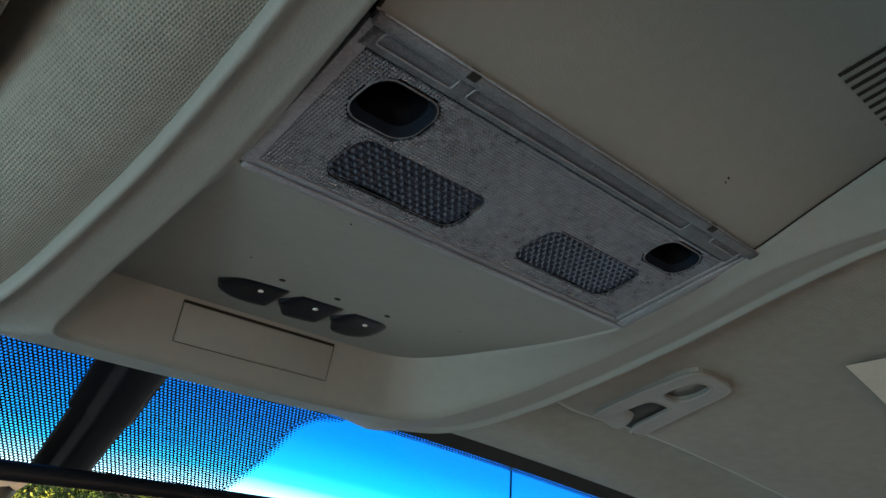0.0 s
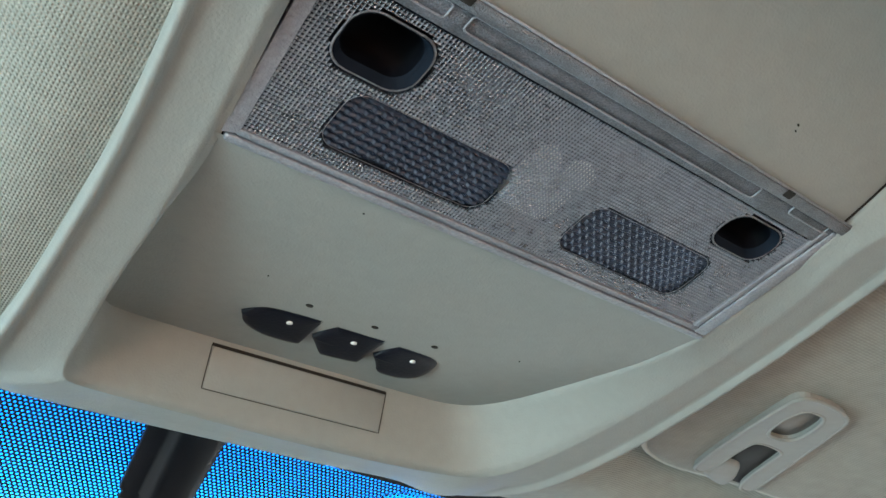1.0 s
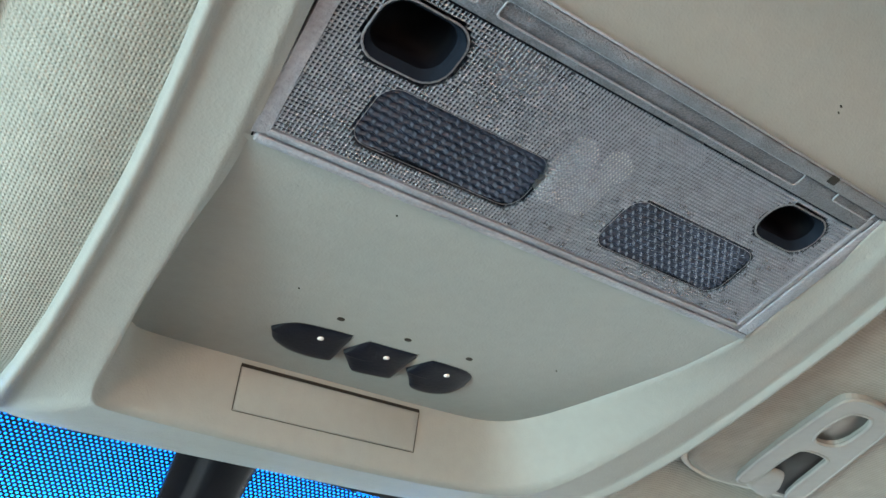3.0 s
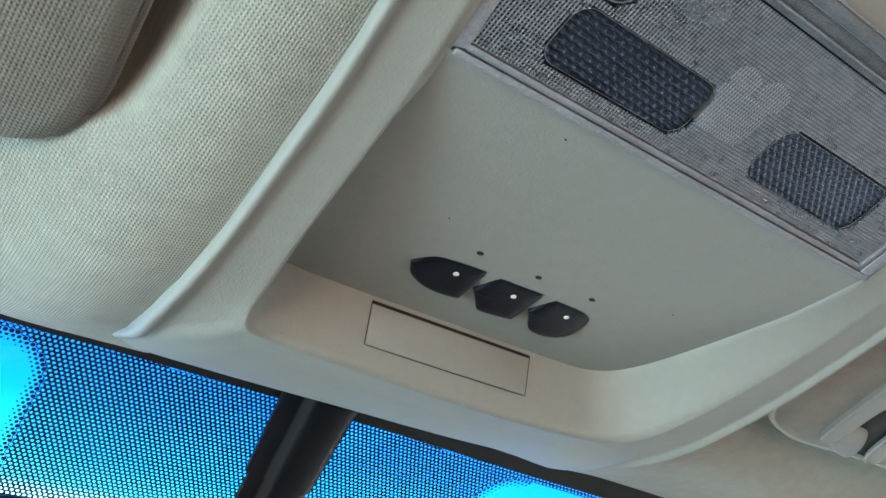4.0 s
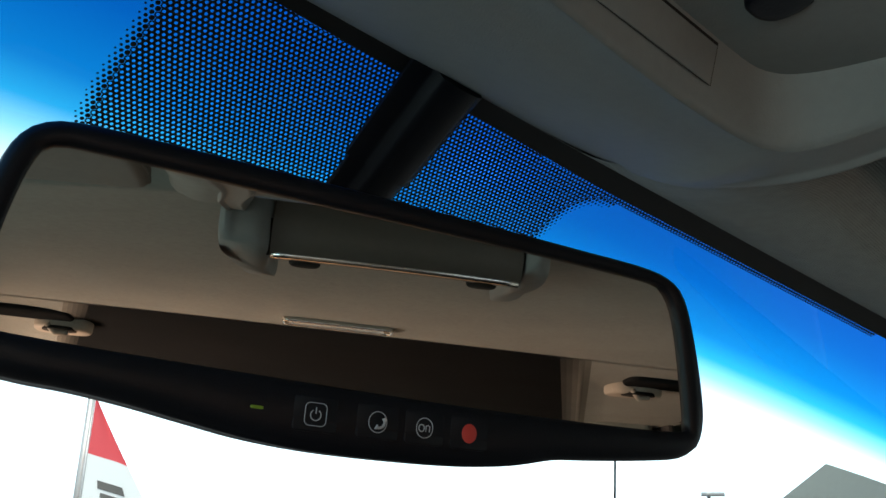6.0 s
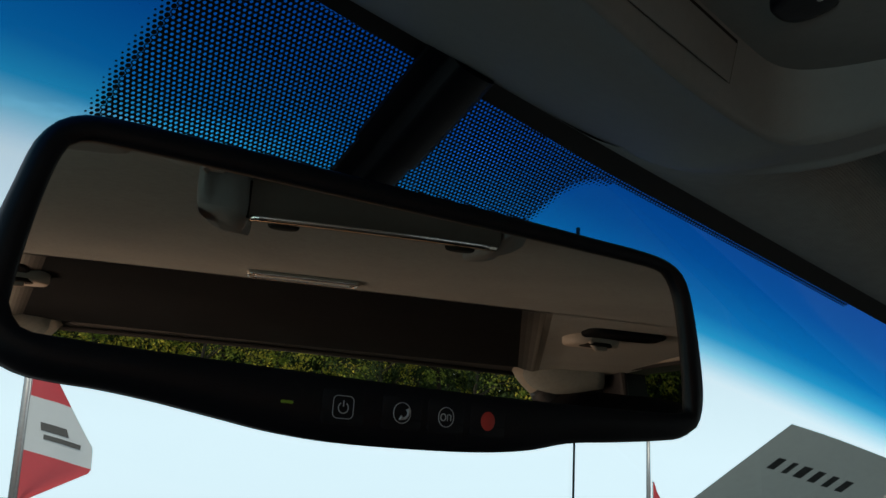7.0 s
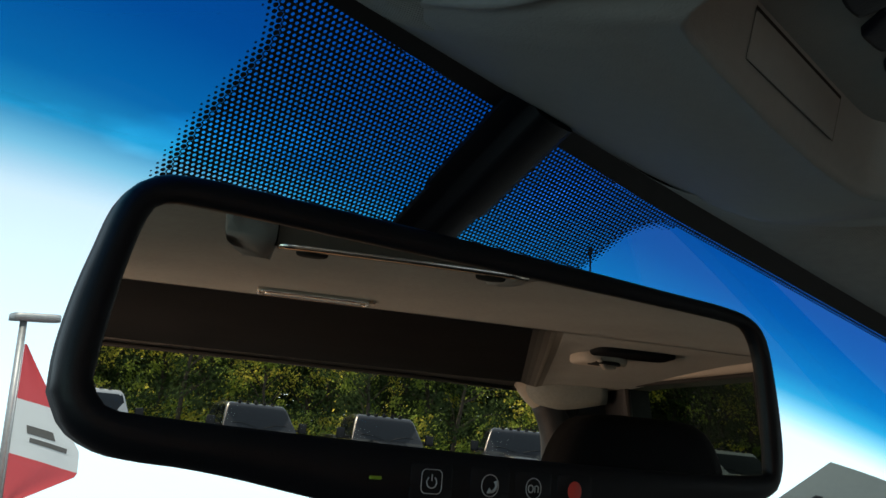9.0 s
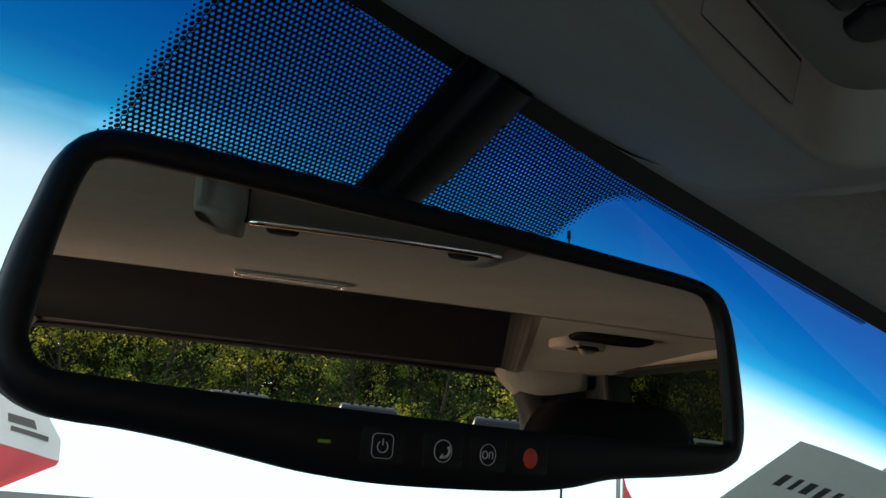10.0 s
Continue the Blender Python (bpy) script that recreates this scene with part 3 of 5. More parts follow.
        pf = [q for q in grid_faces(ny + 1, nx + 1) if in_rounded(b[0] + (b[2] - b[0]) * (q[0] % (nx + 1) + 0.5) / nx, b[1] + (b[3] - b[1]) * (q[0] // (nx + 1) + 0.5) / ny, b, 0.15)]
        mesh("facet_sheet", pv, pf, REFLECTOR, lamp, label="diamond facets behind smoked plastic")["kind"] = "stuff"
    # switch openings
    for nm in ("h1", "h2"):
        b = LENS_HOLES[nm]
        v, f = ring_tube(rounded(b[0] + 0.2, b[1] + 0.2, b[2] - 0.2, b[3] - 0.2, b[4]), lens_at, 0.27)
        sw = mesh("switch_opening", v, f, LENS_FROST, con, label="clear-edged opening of a lamp switch")
        o = rounded(b[0] + 0.5, b[1] + 0.5, b[2] - 0.5, b[3] - 0.5, b[4])
        o2 = rounded(b[0] + 1.8, b[1] + 1.8, b[2] - 1.8, b[3] - 1.8, b[4] - 1)
        k = len(o)
        v = [lens_at(a, c, 0.3) for a, c in o] + [lens_at(a, c, -2.2) for a, c in o2] 
        mesh("well_wall", v, grid_faces(2, k, True), WELL_WALL, sw, label="dark grey sloping wall of the opening")
        v = [lens_at(a, c, -2.2) for a, c in o2] + [lens_at(a, c, -8.5) for a, c in o2]
        mesh("switch_well", v, grid_faces(2, k, True) + [tuple(range(k, 2 * k))], SWITCH_BLACK, sw, label="black rocker switch well")
    # white lamp socket with two round ears, and two pale reflector cups, seen through the lens
    bm = bmesh.new()
    vs = [bm.verts.new(mm(*lens_at(x, vv, h))) for h in (-1.25, -5) for x, vv in rounded(-18.5, 14.5, -2.6, 26.5, 2.0, 3)]
    n = len(vs) // 2
    bm.faces.new(vs[:n])
    for i in range(n):
        bm.faces.new((vs[i], vs[(i + 1) % n], vs[n + (i + 1) % n], vs[n + i]))
    for x, vv, r in ((-14.6, 29.6, 3.4), (-3.9, 29.8, 3.7)):
        ring = [[bm.verts.new(mm(*lens_at(x + r * k * math.cos(a), vv + r * k * math.sin(a), h))) for a in np.linspace(0, 2 * math.pi, 16, endpoint=False)] for k, h in ((1.0, -5), (1.0, -1.9), (0.7, -1.3))]
        for q in range(2):
            for i in range(16):
                bm.faces.new((ring[q][i], ring[q][(i + 1) % 16], ring[q + 1][(i + 1) % 16], ring[q + 1][i]))
        bm.faces.new(ring[2])
    part("lamp_socket", bm, WHITE_PLASTIC, con, "white lamp socket behind the lens", smooth=False)
    for x, vv, rx, rv in ((-40.0, 38.5, 10, 5.0), (9.0, 40.5, 9, 4.5)):
        v = [lens_at(x + rx * k * math.cos(a), vv + rv * k * math.sin(a), h) for k, h in ((1.0, -8), (0.9, -5.5), (0.6, -3.4), (0.25, -2.6)) for a in np.linspace(0, 2 * math.pi, 20, endpoint=False)]
        mesh("reflector_cup", v, grid_faces(4, 20, True) + [tuple(range(60, 80))], LENS_FROST, con, label="pale bulb cover behind the lens")

    # bin door behind the lens, with slots, and the rear of the console
    def door_z(y):
        return np.interp(-y, [129, 133, 175, 200, 235, 300, 325], [18.9, 20.5, 41.5, 49, 52, 50, 46])
    ys = [-129.2, -132, -140, -150, -160, -170, -176, -185, -195, -205, -220, -235, -262, -288]
    xs = np.linspace(0, 1, 19)
    rows = []
    for y in ys:
        xl, xr = np.interp(-y, [130, 150, 190, 235, 300], [-92, -95, -98, -100, -100]), np.interp(-y, [130, 150, 200, 235, 300], [71.5, 71.5, 74, 78, 80])
        rows += [(xl + (xr - xl) * u, y, door_z(y)) for u in xs]
    door = mesh("bin_door", rows, grid_faces(len(ys), 19), PLASTIC, con)
    for k in range(10):
        x = 24.0 + k * 4.15
        pts = [(x - 0.9 * a, y, door_z(y) - 0.25) for y in (-177.5, -185, -192, -200, -208, -215) for a in (1, -1)]
        mesh("slot", pts, [(2 * i, 2 * i + 1, 2 * i + 3, 2 * i + 2) for i in range(5)], SEAM, door, smooth=False, label="dark slot of the speaker grille")
    # dark gaps along the door
    for side in (0, 1):
        pts = []
        for y in np.linspace(-130, -235, 16):
            xl, xr = np.interp(-y, [130, 150, 190, 235, 300], [-92, -95, -98, -100, -100]), np.interp(-y, [130, 150, 200, 235, 300], [71.5, 71.5, 74, 78, 80])
            x = xr if side else xl
            pts += [(x - 0.5, y, door_z(y) - 0.3), (x + 0.5, y, door_z(y) - 0.3)]
        mesh("door_gap", pts, [(2 * i, 2 * i + 1, 2 * i + 3, 2 * i + 2) for i in range(15)], SEAM, con, smooth=False, label="dark gap beside the bin door")
    # rear end: a bar that hangs lower than the bin door, with a chrome line along its bottom edge
    prof = [(-236, 66), (-236, 38), (-239, 26), (-244, 14), (-248, 10.5), (-256, 9.5), (-300, 21), (-360, 38), (-420, 50), (-420, 66)]
    v = [(x, y - 0.0004 * x * x, z) for x in np.linspace(-86, 105, 13) for y, z in prof]
    f = grid_faces(13, 10, True) + [tuple(range(10))[::-1], tuple(range(120, 130))]
    smooth_by_angle(mesh("rear_cover", v, f, REAR_BAR, con, label="dark brownish rear bar of the console"), 50)
    def shoulder_at(a, b, h):
        k = (b + 252) / (165 if b < -252 else 32)
        return (a, b, h - (21 if a < 0 else 12) * max(0.0, 1 - k * k) * (66 - h) / 36)
    for o in ([(-119, -222), (-124, -234), (-120, -262), (-115, -330), (-110, -400), (-99, -416), (-89, -400), (-88, -320), (-88, -238), (-119, -228)], [(107, -238), (107, -320), (108, -400), (112, -416), (121, -414), (127, -390), (130, -290), (127, -248), (116, -228), (107, -238)]):
        sv, sf = slab(catmull(o, 64)[:-1], shoulder_at, 66, 30, 7)
        mesh("rear_shoulder", sv, sf, PLASTIC, con)
    v, f = tube([(-87, -240, 36), (-87, -243, 24), (-87, -250, 10)], 1.2, 6)
    mesh("bar_gap", v, f, SEAM, con, label="dark gap at the end of the rear bar")
    for x in (-60, 77):
        o = [(x + 12 * math.cos(a), -264 + 8 * math.sin(a)) for a in np.linspace(0, 2 * math.pi, 20, endpoint=False)]
        cv, cf = slab(o, lambda a, b, h: (a, b, 9 - h), -16, 1.5, 2)
        mesh("rear_catch", cv, cf, SEAM, con, label="dark oval catch under the rear edge")
    prof = [(4, 15), (4, 11), (3, 9.6), (0, 9.0), (-3, 9.4), (-4, 11), (-4, 15)]
    v = [(x, -250 - 0.0004 * x * x + dy, z) for x in np.linspace(-85, 104, 15) for dy, z in prof]
    f = grid_faces(15, 7, True) + [tuple(range(7))[::-1], tuple(range(98, 105))]
    mesh("trim_line", v, f, TRIM_BRIGHT, con, label="bright chrome strip along the rear edge")
    return con



# ---- structure of the cab ----
def inside_console(x, y):
    outer = [s[2] for s in STATIONS]
    ins = False
    for i in range(len(outer)):
        (x0, y0, _), (x1, y1, _) = outer[i - 1], outer[i]
        if (y0 > y) != (y1 > y) and x < (x1 - x0) * (y - y0) / (y1 - y0) + x0:
            ins = not ins
    return ins


def build_headliner():
    xs = np.r_[np.linspace(-760, -240, 27), np.linspace(-228, -156, 13), np.linspace(-152, -124, 15), np.linspace(-120, 228, 59), np.linspace(240, 760, 27)]
    es = np.r_[np.linspace(-3, 60, 16), np.linspace(66, 420, 60), np.linspace(440, 1020, 30)]
    v = []
    for e in es:
        for x in xs:
            y = header_y(x) - e if e < 60 else 130.5 - e - (130.5 - header_y(x)) * max(0.0, 1 - (e - 60) / 700)
            v.append((x, y, headliner_z(x, y)))
    n = len(xs)
    f = []
    for a, b, c, d in grid_faces(len(es), n):
        cx, cy = (v[a][0] + v[c][0]) / 2, (v[a][1] + v[c][1]) / 2
        if not inside_console(cx * 1.06, cy + (4 if cy < 0 else -6)) or cy > 70:
            if not (abs(cx - 4) < 84 and 60 < cy < 128 and inside_console(cx, cy - 2)):
                f.append((a, b, c, d))
    tagged(mesh("ceiling", v, f, HEADLINER), "light grey knitted headliner with a rolled front edge", "headliner", kind="structure")
    # rear part of the roof lining, its shade painted as darker cloth
    es2 = np.linspace(1015, 1700, 20)
    def lining(name, ends, mat, label, cols=21):
        """A stretch of lining between two edges, given as (x at the front, widening to the back); its roll is deepest along the dark part."""
        v = []
        for e in es2:
            k = (e - 1015) / 721
            (xa, wa), (xb, wb) = ends
            for x in np.linspace(xa + wa * k, xb + wb * k, cols):
                edge = max(0.0, -370 - 199 * k - x, x - 302 - 198 * k)
                roll = 9 * min(1.0, edge / 34) * max(0.0, 1 - max(0.0, edge - 34) / 70) ** 2 * min(1.0, k * 4)
                v.append((x, 130 - e, headliner_z(x, 130 - e) - 1 - roll))
        tagged(mesh(name, v, grid_faces(20, cols), mat), label, "headliner", kind="structure")
    lining("ceiling_rear", ((-370, -199), (302, 198)), HEADLINER_SHADE, "rear roof lining above the back window, its shade painted charcoal")
    # five bands of stepped colour paint the shade fading out at each end
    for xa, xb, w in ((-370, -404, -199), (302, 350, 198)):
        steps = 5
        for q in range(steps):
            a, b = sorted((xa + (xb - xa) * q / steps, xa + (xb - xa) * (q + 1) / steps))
            lining("ceiling_shade_step", ((a, w), (b, w)), SHADE_STEPS[q], "band of roof lining in one painted step of the fading shade", 4)
    lining("ceiling_corner", ((-760, 0), (-404, -199)), HEADLINER, "light grey roof lining in the rear corner")
    lining("ceiling_corner", ((350, 198), (760, 0)), HEADLINER, "light grey roof lining in the rear corner")
    # outer roof skin, closes the cab above
    xs3 = np.linspace(-800, 800, 17)
    v = [(x, header_y(x) + 6, header_z(x) + 16) for x in xs3]
    v += [(x, header_y(x) - d, header_z(x) * (1 - k) + 16 + h - 0.00007 * x * x * k) for d, h, k in ((90, 40, 0.35), (260, 75, 0.8), (600, 100, 1.0), (1100, 105, 1.0)) for x in xs3]
    v += [(x, -1665, 92 - 0.00007 * x * x) for x in xs3]
    tagged(mesh("roof", v, grid_faces(6, 17), BODY_WHITE), "painted steel roof skin of the pickup", "roof", kind="structure")


def band_edge(x):
    """How far the solid black print reaches down the glass; it is wider on the passenger's side."""
    return min(11.0, max(3.6, 7.6 + 0.028 * x))


def frit_inside(x, s):
    """Signed depth inside the dotted area, millimetres: a strip along the top and a block round the mirror, with rounded junctions."""
    a, b, r = 104 - abs(x - 4), band_edge(x) + 1.2 - s, 22.0
    a -= max(0.0, s - 60) * 0.10 + max(0.0, s - 92) * 0.8
    p, q = -a, -b
    if 0 < p < r and 0 < q < r:
        return math.hypot(r - p, r - q) - r
    return max(a, b)


def build_windshield():
    win = thing("window_1", mm(0, 450, -190), "tinted windshield with black dotted frit band round the mirror", "windshield", kind="structure")
    xs = np.linspace(-720, 720, 49)
    ss = np.r_[np.linspace(-14, 106, 25), np.linspace(130, 900, 15)]
    v = [shield(x, s) for s in ss for x in xs]
    k = len(v)
    v += [shield(x, s, -5) for s in ss for x in xs]
    f = grid_faces(40, 49)
    pane = mesh("pane", v[:k], f, WINDSHIELD, win)
    pane.visible_shadow = False
    uv = pane.data.uv_layers.new(name="glass")
    for lp in pane.data.loops:
        i = lp.vertex_index
        uv.data[lp.index].uv = (xs[i % 49] / 1000 + 0.5, min(1.0, max(0.0, ss[i // 49] / 104)))
    # solid black edge band under the headliner's edge
    xs = np.linspace(-700, 700, 80)
    v = [shield(x, s, 0.5) for k in (0.0, 0.4, 0.8, 1.0) for x in xs for s in (-14 + (14 + band_edge(x)) * k,)]
    mesh("frit_band", v, grid_faces(4, 80), FRIT, win, label="solid black ceramic band along the glass edge")
    # dots
    p = 2.2
    pv, pf, dv, df = [], [], [], []
    for j in range(84):
        s = 3.6 + j * p * 0.866
        for i in range(-165, 166):
            x = 4 + (i + 0.5 * (j % 2)) * p
            if abs(x) > 350 or (abs(x - 4) > 128 and s > 15):
                continue
            if s < band_edge(x) - 0.4:
                continue
            d = frit_inside(x, s) + 1.7
            if d > 0.6:
                k = len(pv)
                for m in range(12):
                    a = math.pi * m / 6 + math.pi / 6
                    hexr = p * 0.5774 * (1.01 if m % 2 == 0 else 0.875)
                    pv.append(shield(x + hexr * math.cos(a), s + hexr * math.sin(a), 0.45))
                for m in range(12):
                    a = math.pi * m / 6 + math.pi / 6
                    pv.append(shield(x + 0.63 * math.cos(a), s + 0.63 * math.sin(a), 0.45))
                pf += [(k + m, k + (m + 1) % 12, k + 12 + (m + 1) % 12, k + 12 + m) for m in range(12)]
            elif d > -4.8:
                r = 1.03 + 0.14 * d
                k = len(dv)
                for m in range(8):
                    a = math.pi * m / 4
                    dv.append(shield(x + r * math.cos(a), s + r * math.sin(a), 0.45))
                df.append(tuple(range(k, k + 8)))
    for nm, v, f, lab in (("frit_mesh", pv, pf, "black ceramic print pierced with clear dots"), ("frit_dots", dv, df, "fading black dots at the print's edge")):
        ob = mesh(nm, v, f, FRIT, win, smooth=False, label=lab)
        ob["kind"] = "stuff"
    return win


def build_wire_cover():
    wc = thing("wiring_cover", mm(*shield(6, 30, 5)), "black plastic wiring cover running down the windshield to the mirror", "wiring cover")
    def strip(name, s0, s1, xl0, xl1, xr0, xr1, h, label=""):
        # a flat flange on the driver's side, then the rounded channel
        prof = [(0, 0.1), (0.0, 0.26), (0.03, 0.34), (0.24, 0.38), (0.29, 0.45), (0.33, 0.85), (0.38, 1.0), (0.48, 1.05), (0.66, 1.06), (0.84, 1.0), (0.96, 0.85), (1, 0.55), (1, 0.2)]
        rows = []
        for t in np.linspace(0, 1, 14):
            s = s0 + (s1 - s0) * t
            a, b = xl0 + (xl1 - xl0) * t, xr0 + (xr1 - xr0) * t
            rows += [shield(a + (b - a) * u, s, h * w) for u, w in prof]
        n = len(prof)
        f = grid_faces(14, n) + [tuple(range(n)), tuple(range(13 * n, 14 * n))[::-1]]
        smooth_by_angle(mesh(name, rows, f, BLACK_GLOSS, wc, label=label), 50)
    strip("upper_cover", -3, 47, -12, -6.0, 22.5, 26.0, 10.0)
    strip("lower_cover", 47, 170, -4.0, 6, 25.0, 30, 9.0)


# mirror: its plane, and a place on it
MIRROR_AT = Vector((-10, 124, -128))
MIRROR_YAW, MIRROR_PITCH = -19.0, -1.3
_t, _p = radians(MIRROR_YAW), radians(MIRROR_PITCH)
MIRROR_N = Vector((math.sin(_t) * math.cos(_p), -math.cos(_t) * math.cos(_p), math.sin(_p)))
MIRROR_R = Vector((math.cos(_t), math.sin(_t), 0))
MIRROR_U = MIRROR_R.cross(MIRROR_N) * -1


def on_mirror(s, h, out=0.0):
    return tuple(MIRROR_AT + MIRROR_R * s + MIRROR_U * h + MIRROR_N * out)


OUTER = [(-136, 15), (-136, 26), (-134, 40), (-131, 53), (-127, 67), (-120, 74.5), (-108, 77), (-80, 77), (-40, 76.5), (20, 75.2), (70, 73.6), (98, 72.6), (112, 70), (120, 63.5), (125, 49), (129.5, 28), (130.5, 15), (127.5, 6), (120, 1), (108, -1), (88, -3), (65, -5), (45, -9), (20, -11), (-20, -11.3), (-45, -9.6), (-65, -6.5), (-83, -3.5), (-100, -1.4), (-112, -0.6), (-122, 1), (-131, 6)]
PANE = [(-127, 19), (-126, 30), (-123.5, 48), (-119.8, 63), (-115, 67.8), (-100, 68.6), (-47, 68.2), (0, 68), (64, 67.6), (101, 66.8), (109, 64.6), (114, 57), (117.5, 42), (121, 15), (119.5, 11.0), (90, 9.4), (20, 8.8), (-58, 10), (-110, 11.3), (-123, 12.8)]


def resample(pts, n):
    """A closed smooth outline with n points at even angles of its length."""
    c = catmull(list(pts) + [pts[0]], 600)[:-1]
    d = np.r_[0, np.cumsum(np.linalg.norm(np.diff(np.vstack([c, c[:1]]), axis=0), axis=1))]
    t = np.linspace(0, d[-1], n, endpoint=False)
    cc = np.vstack([c, c[:1]])
    return np.stack([np.interp(t, d, cc[:, 0]), np.interp(t, d, cc[:, 1])], 1)


def build_mirror():
    mir = thing("rear_view_mirror", mm(*on_mirror(0, 30, -40)), "black rear view mirror with four call keys and a green lamp", "rear view mirror")
    n = 160
    outer, pane = resample(OUTER, n), resample(PANE, n)
    # start both outlines at the same corner
    pane = np.roll(pane, -int(np.argmin(np.linalg.norm(pane - outer[0] * [0.93, 1.0], axis=1))), axis=0)
    c = np.array([-5.0, 33.0])
    def ring(o, k, out, dh=0.0):
        return [on_mirror(*(c + (q - c) * k + [0, dh]), out) for q in o]
    mid = pane * 0.45 + outer * 0.55
    rings = [ring(pane, 1.0, -0.6), ring(pane, 1.0, 1.6), ring(pane * 0.9 + outer * 0.1, 1.0, 2.6), ring(mid, 1.0, 3.0), ring(pane * 0.15 + outer * 0.85, 1.0, 1.6), ring(outer, 0.997, -0.8), ring(outer, 1.0, -4.0)]
    bez = mesh("bezel", [q for r in rings for q in r], grid_faces(len(rings), n, True), BLACK_GLOSS, mir)
    rings = [ring(outer, 1.0, -4.0), ring(outer, 1.0, -10), ring(outer, 0.985, -20), ring(outer, 0.94, -30, 1), ring(outer, 0.82, -38, 2), ring(outer, 0.5, -44, 3), ring(outer, 0.1, -46, 3)]
    mesh("housing", [q for r in rings for q in r], grid_faces(len(rings), n, True) + [tuple(range(6 * n, 7 * n))], BLACK_MATT, mir)
    mesh("mirror_glass", [on_mirror(*q, 0) for q in pane] + [on_mirror(*q, -2) for q in pane], [tuple(range(n))] + grid_faces(2, n, True), MIRROR, mir, smooth=False, label="silvered mirror glass")
    # key bar
    def ring_mark(s, h, rs, rh, w, parent, square=False, name="ring_mark"):
        o = rounded(s - rs, h - rh, s + rs, h + rh, min(rs, rh) * (0.45 if square else 0.999), 6)
        v, f = ring_tube(o, lambda a, b, q: on_mirror(a, b, 3.05 + q), w, 5)
        return mesh(name, v, f, KEY_MARK, parent, label="pale grey printed outline")
    keys = []
    for nm, s, w in (("power_key", -27.5, 7.2), ("call_key", -6.6, 7.2), ("assist_key", 10.0, 7.0), ("emergency_key", 26.6, 7.0)):
        v, f = slab(rounded(s - w, -5.4, s + w, 5.4, 1.2, 3), on_mirror, 0.5, 2.98, 0.05)
        keys.append(mesh(nm, v, f, KEY_TILE, mir))
    ring_mark(-27.5, 0, 3.5, 3.5, 0.14, keys[0], True)
    arc = [(-27.5 + 1.7 * math.cos(a), 1.7 * math.sin(a) - 0.2) for a in np.linspace(radians(125), radians(415), 20)]
    v, f = tube([on_mirror(a, b, 3.1) for a, b in arc], 0.2, 5)
    mesh("power_mark", v, f, KEY_MARK, keys[0], label="printed power sign")
    v, f = tube([on_mirror(-27.5, 0.2, 3.1), on_mirror(-27.5, 2.1, 3.1)], 0.2, 5)
    mesh("power_mark", v, f, KEY_MARK, keys[0], label="printed power sign")
    ring_mark(-6.6, 0, 3.1, 3.3, 0.16, keys[1])
    arc = [(-6.2 + 1.9 * math.cos(a), 0.3 + 2.1 * math.sin(a)) for a in np.linspace(radians(-125), radians(35), 12)]
    v, f = tube([on_mirror(a, b, 3.1) for a, b in arc], [0.9, 0.8, 0.5, 0.45, 0.45, 0.45, 0.45, 0.45, 0.45, 0.5, 0.75, 0.8], 6)
    mesh("telephone_mark", v, f, KEY_MARK, keys[1], label="printed telephone sign")
    ring_mark(10.0, 0, 2.9, 3.2, 0.16, keys[2])
    ring_mark(8.9, -0.1, 0.95, 1.1, 0.22, keys[2])
    v, f = tube([on_mirror(a, b, 3.1) for a, b in ((10.5, -1.2), (10.5, 0.7), (11.2, 0.95), (11.8, 0.6), (11.8, -1.2))], 0.2, 5)
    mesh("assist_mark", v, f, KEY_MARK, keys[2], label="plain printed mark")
    o = [(26.6 + 2.8 * math.cos(a), 3.2 * math.sin(a)) for a in np.linspace(0, 2 * math.pi, 28, endpoint=False)]
    v, f = slab(o, on_mirror, 2.8, 3.15, 0.08)
    red = mesh("red_disc", v, f, KEY_RED, keys[3], label="red printed disc")
    txt = bpy.data.curves.new("letters", "FONT")
    txt.body, txt.size, txt.align_x, txt.align_y = "SOS", 0.0022, "CENTER", "CENTER"
    txt.extrude = 0.00004
    m = Matrix.Identity(4)
    m.col[0][:3], m.col[1][:3], m.col[2][:3] = MIRROR_R, MIRROR_U, MIRROR_N
    m.translation = mm(*on_mirror(26.6, 0, 3.2))
    tmp = new("letters", txt)
    me = bpy.data.meshes.new_from_object(tmp)
    bpy.data.objects.remove(tmp)
    me.transform(m)
    me.materials.clear()
    me.materials.append(KEY_MARK)
    tob = new("letters", me)
    tob.parent = red
    tob.matrix_parent_inverse = (keys[3].parent.matrix_basis).inverted()
    v, f = slab(rounded(-48.3, -0.5, -44.2, 0.5, 0.45, 3), on_mirror, 2.2, 3.2, 0.15)
    mesh("indicator_lamp", v, f, LED_GREEN, mir, label="small dim green indicator lamp")
    # ball joint and arm up to the windshield
    a, b = Vector(on_mirror(-4, 36, -42)), Vector(shield(12, 150, 8))
    v, f = tube([a, a.lerp(b, 0.25), a.lerp(b, 0.75), b], [13, 11, 13, 17], 18)
    mesh("arm", v, f, BLACK_MATT, mir)
    return mir


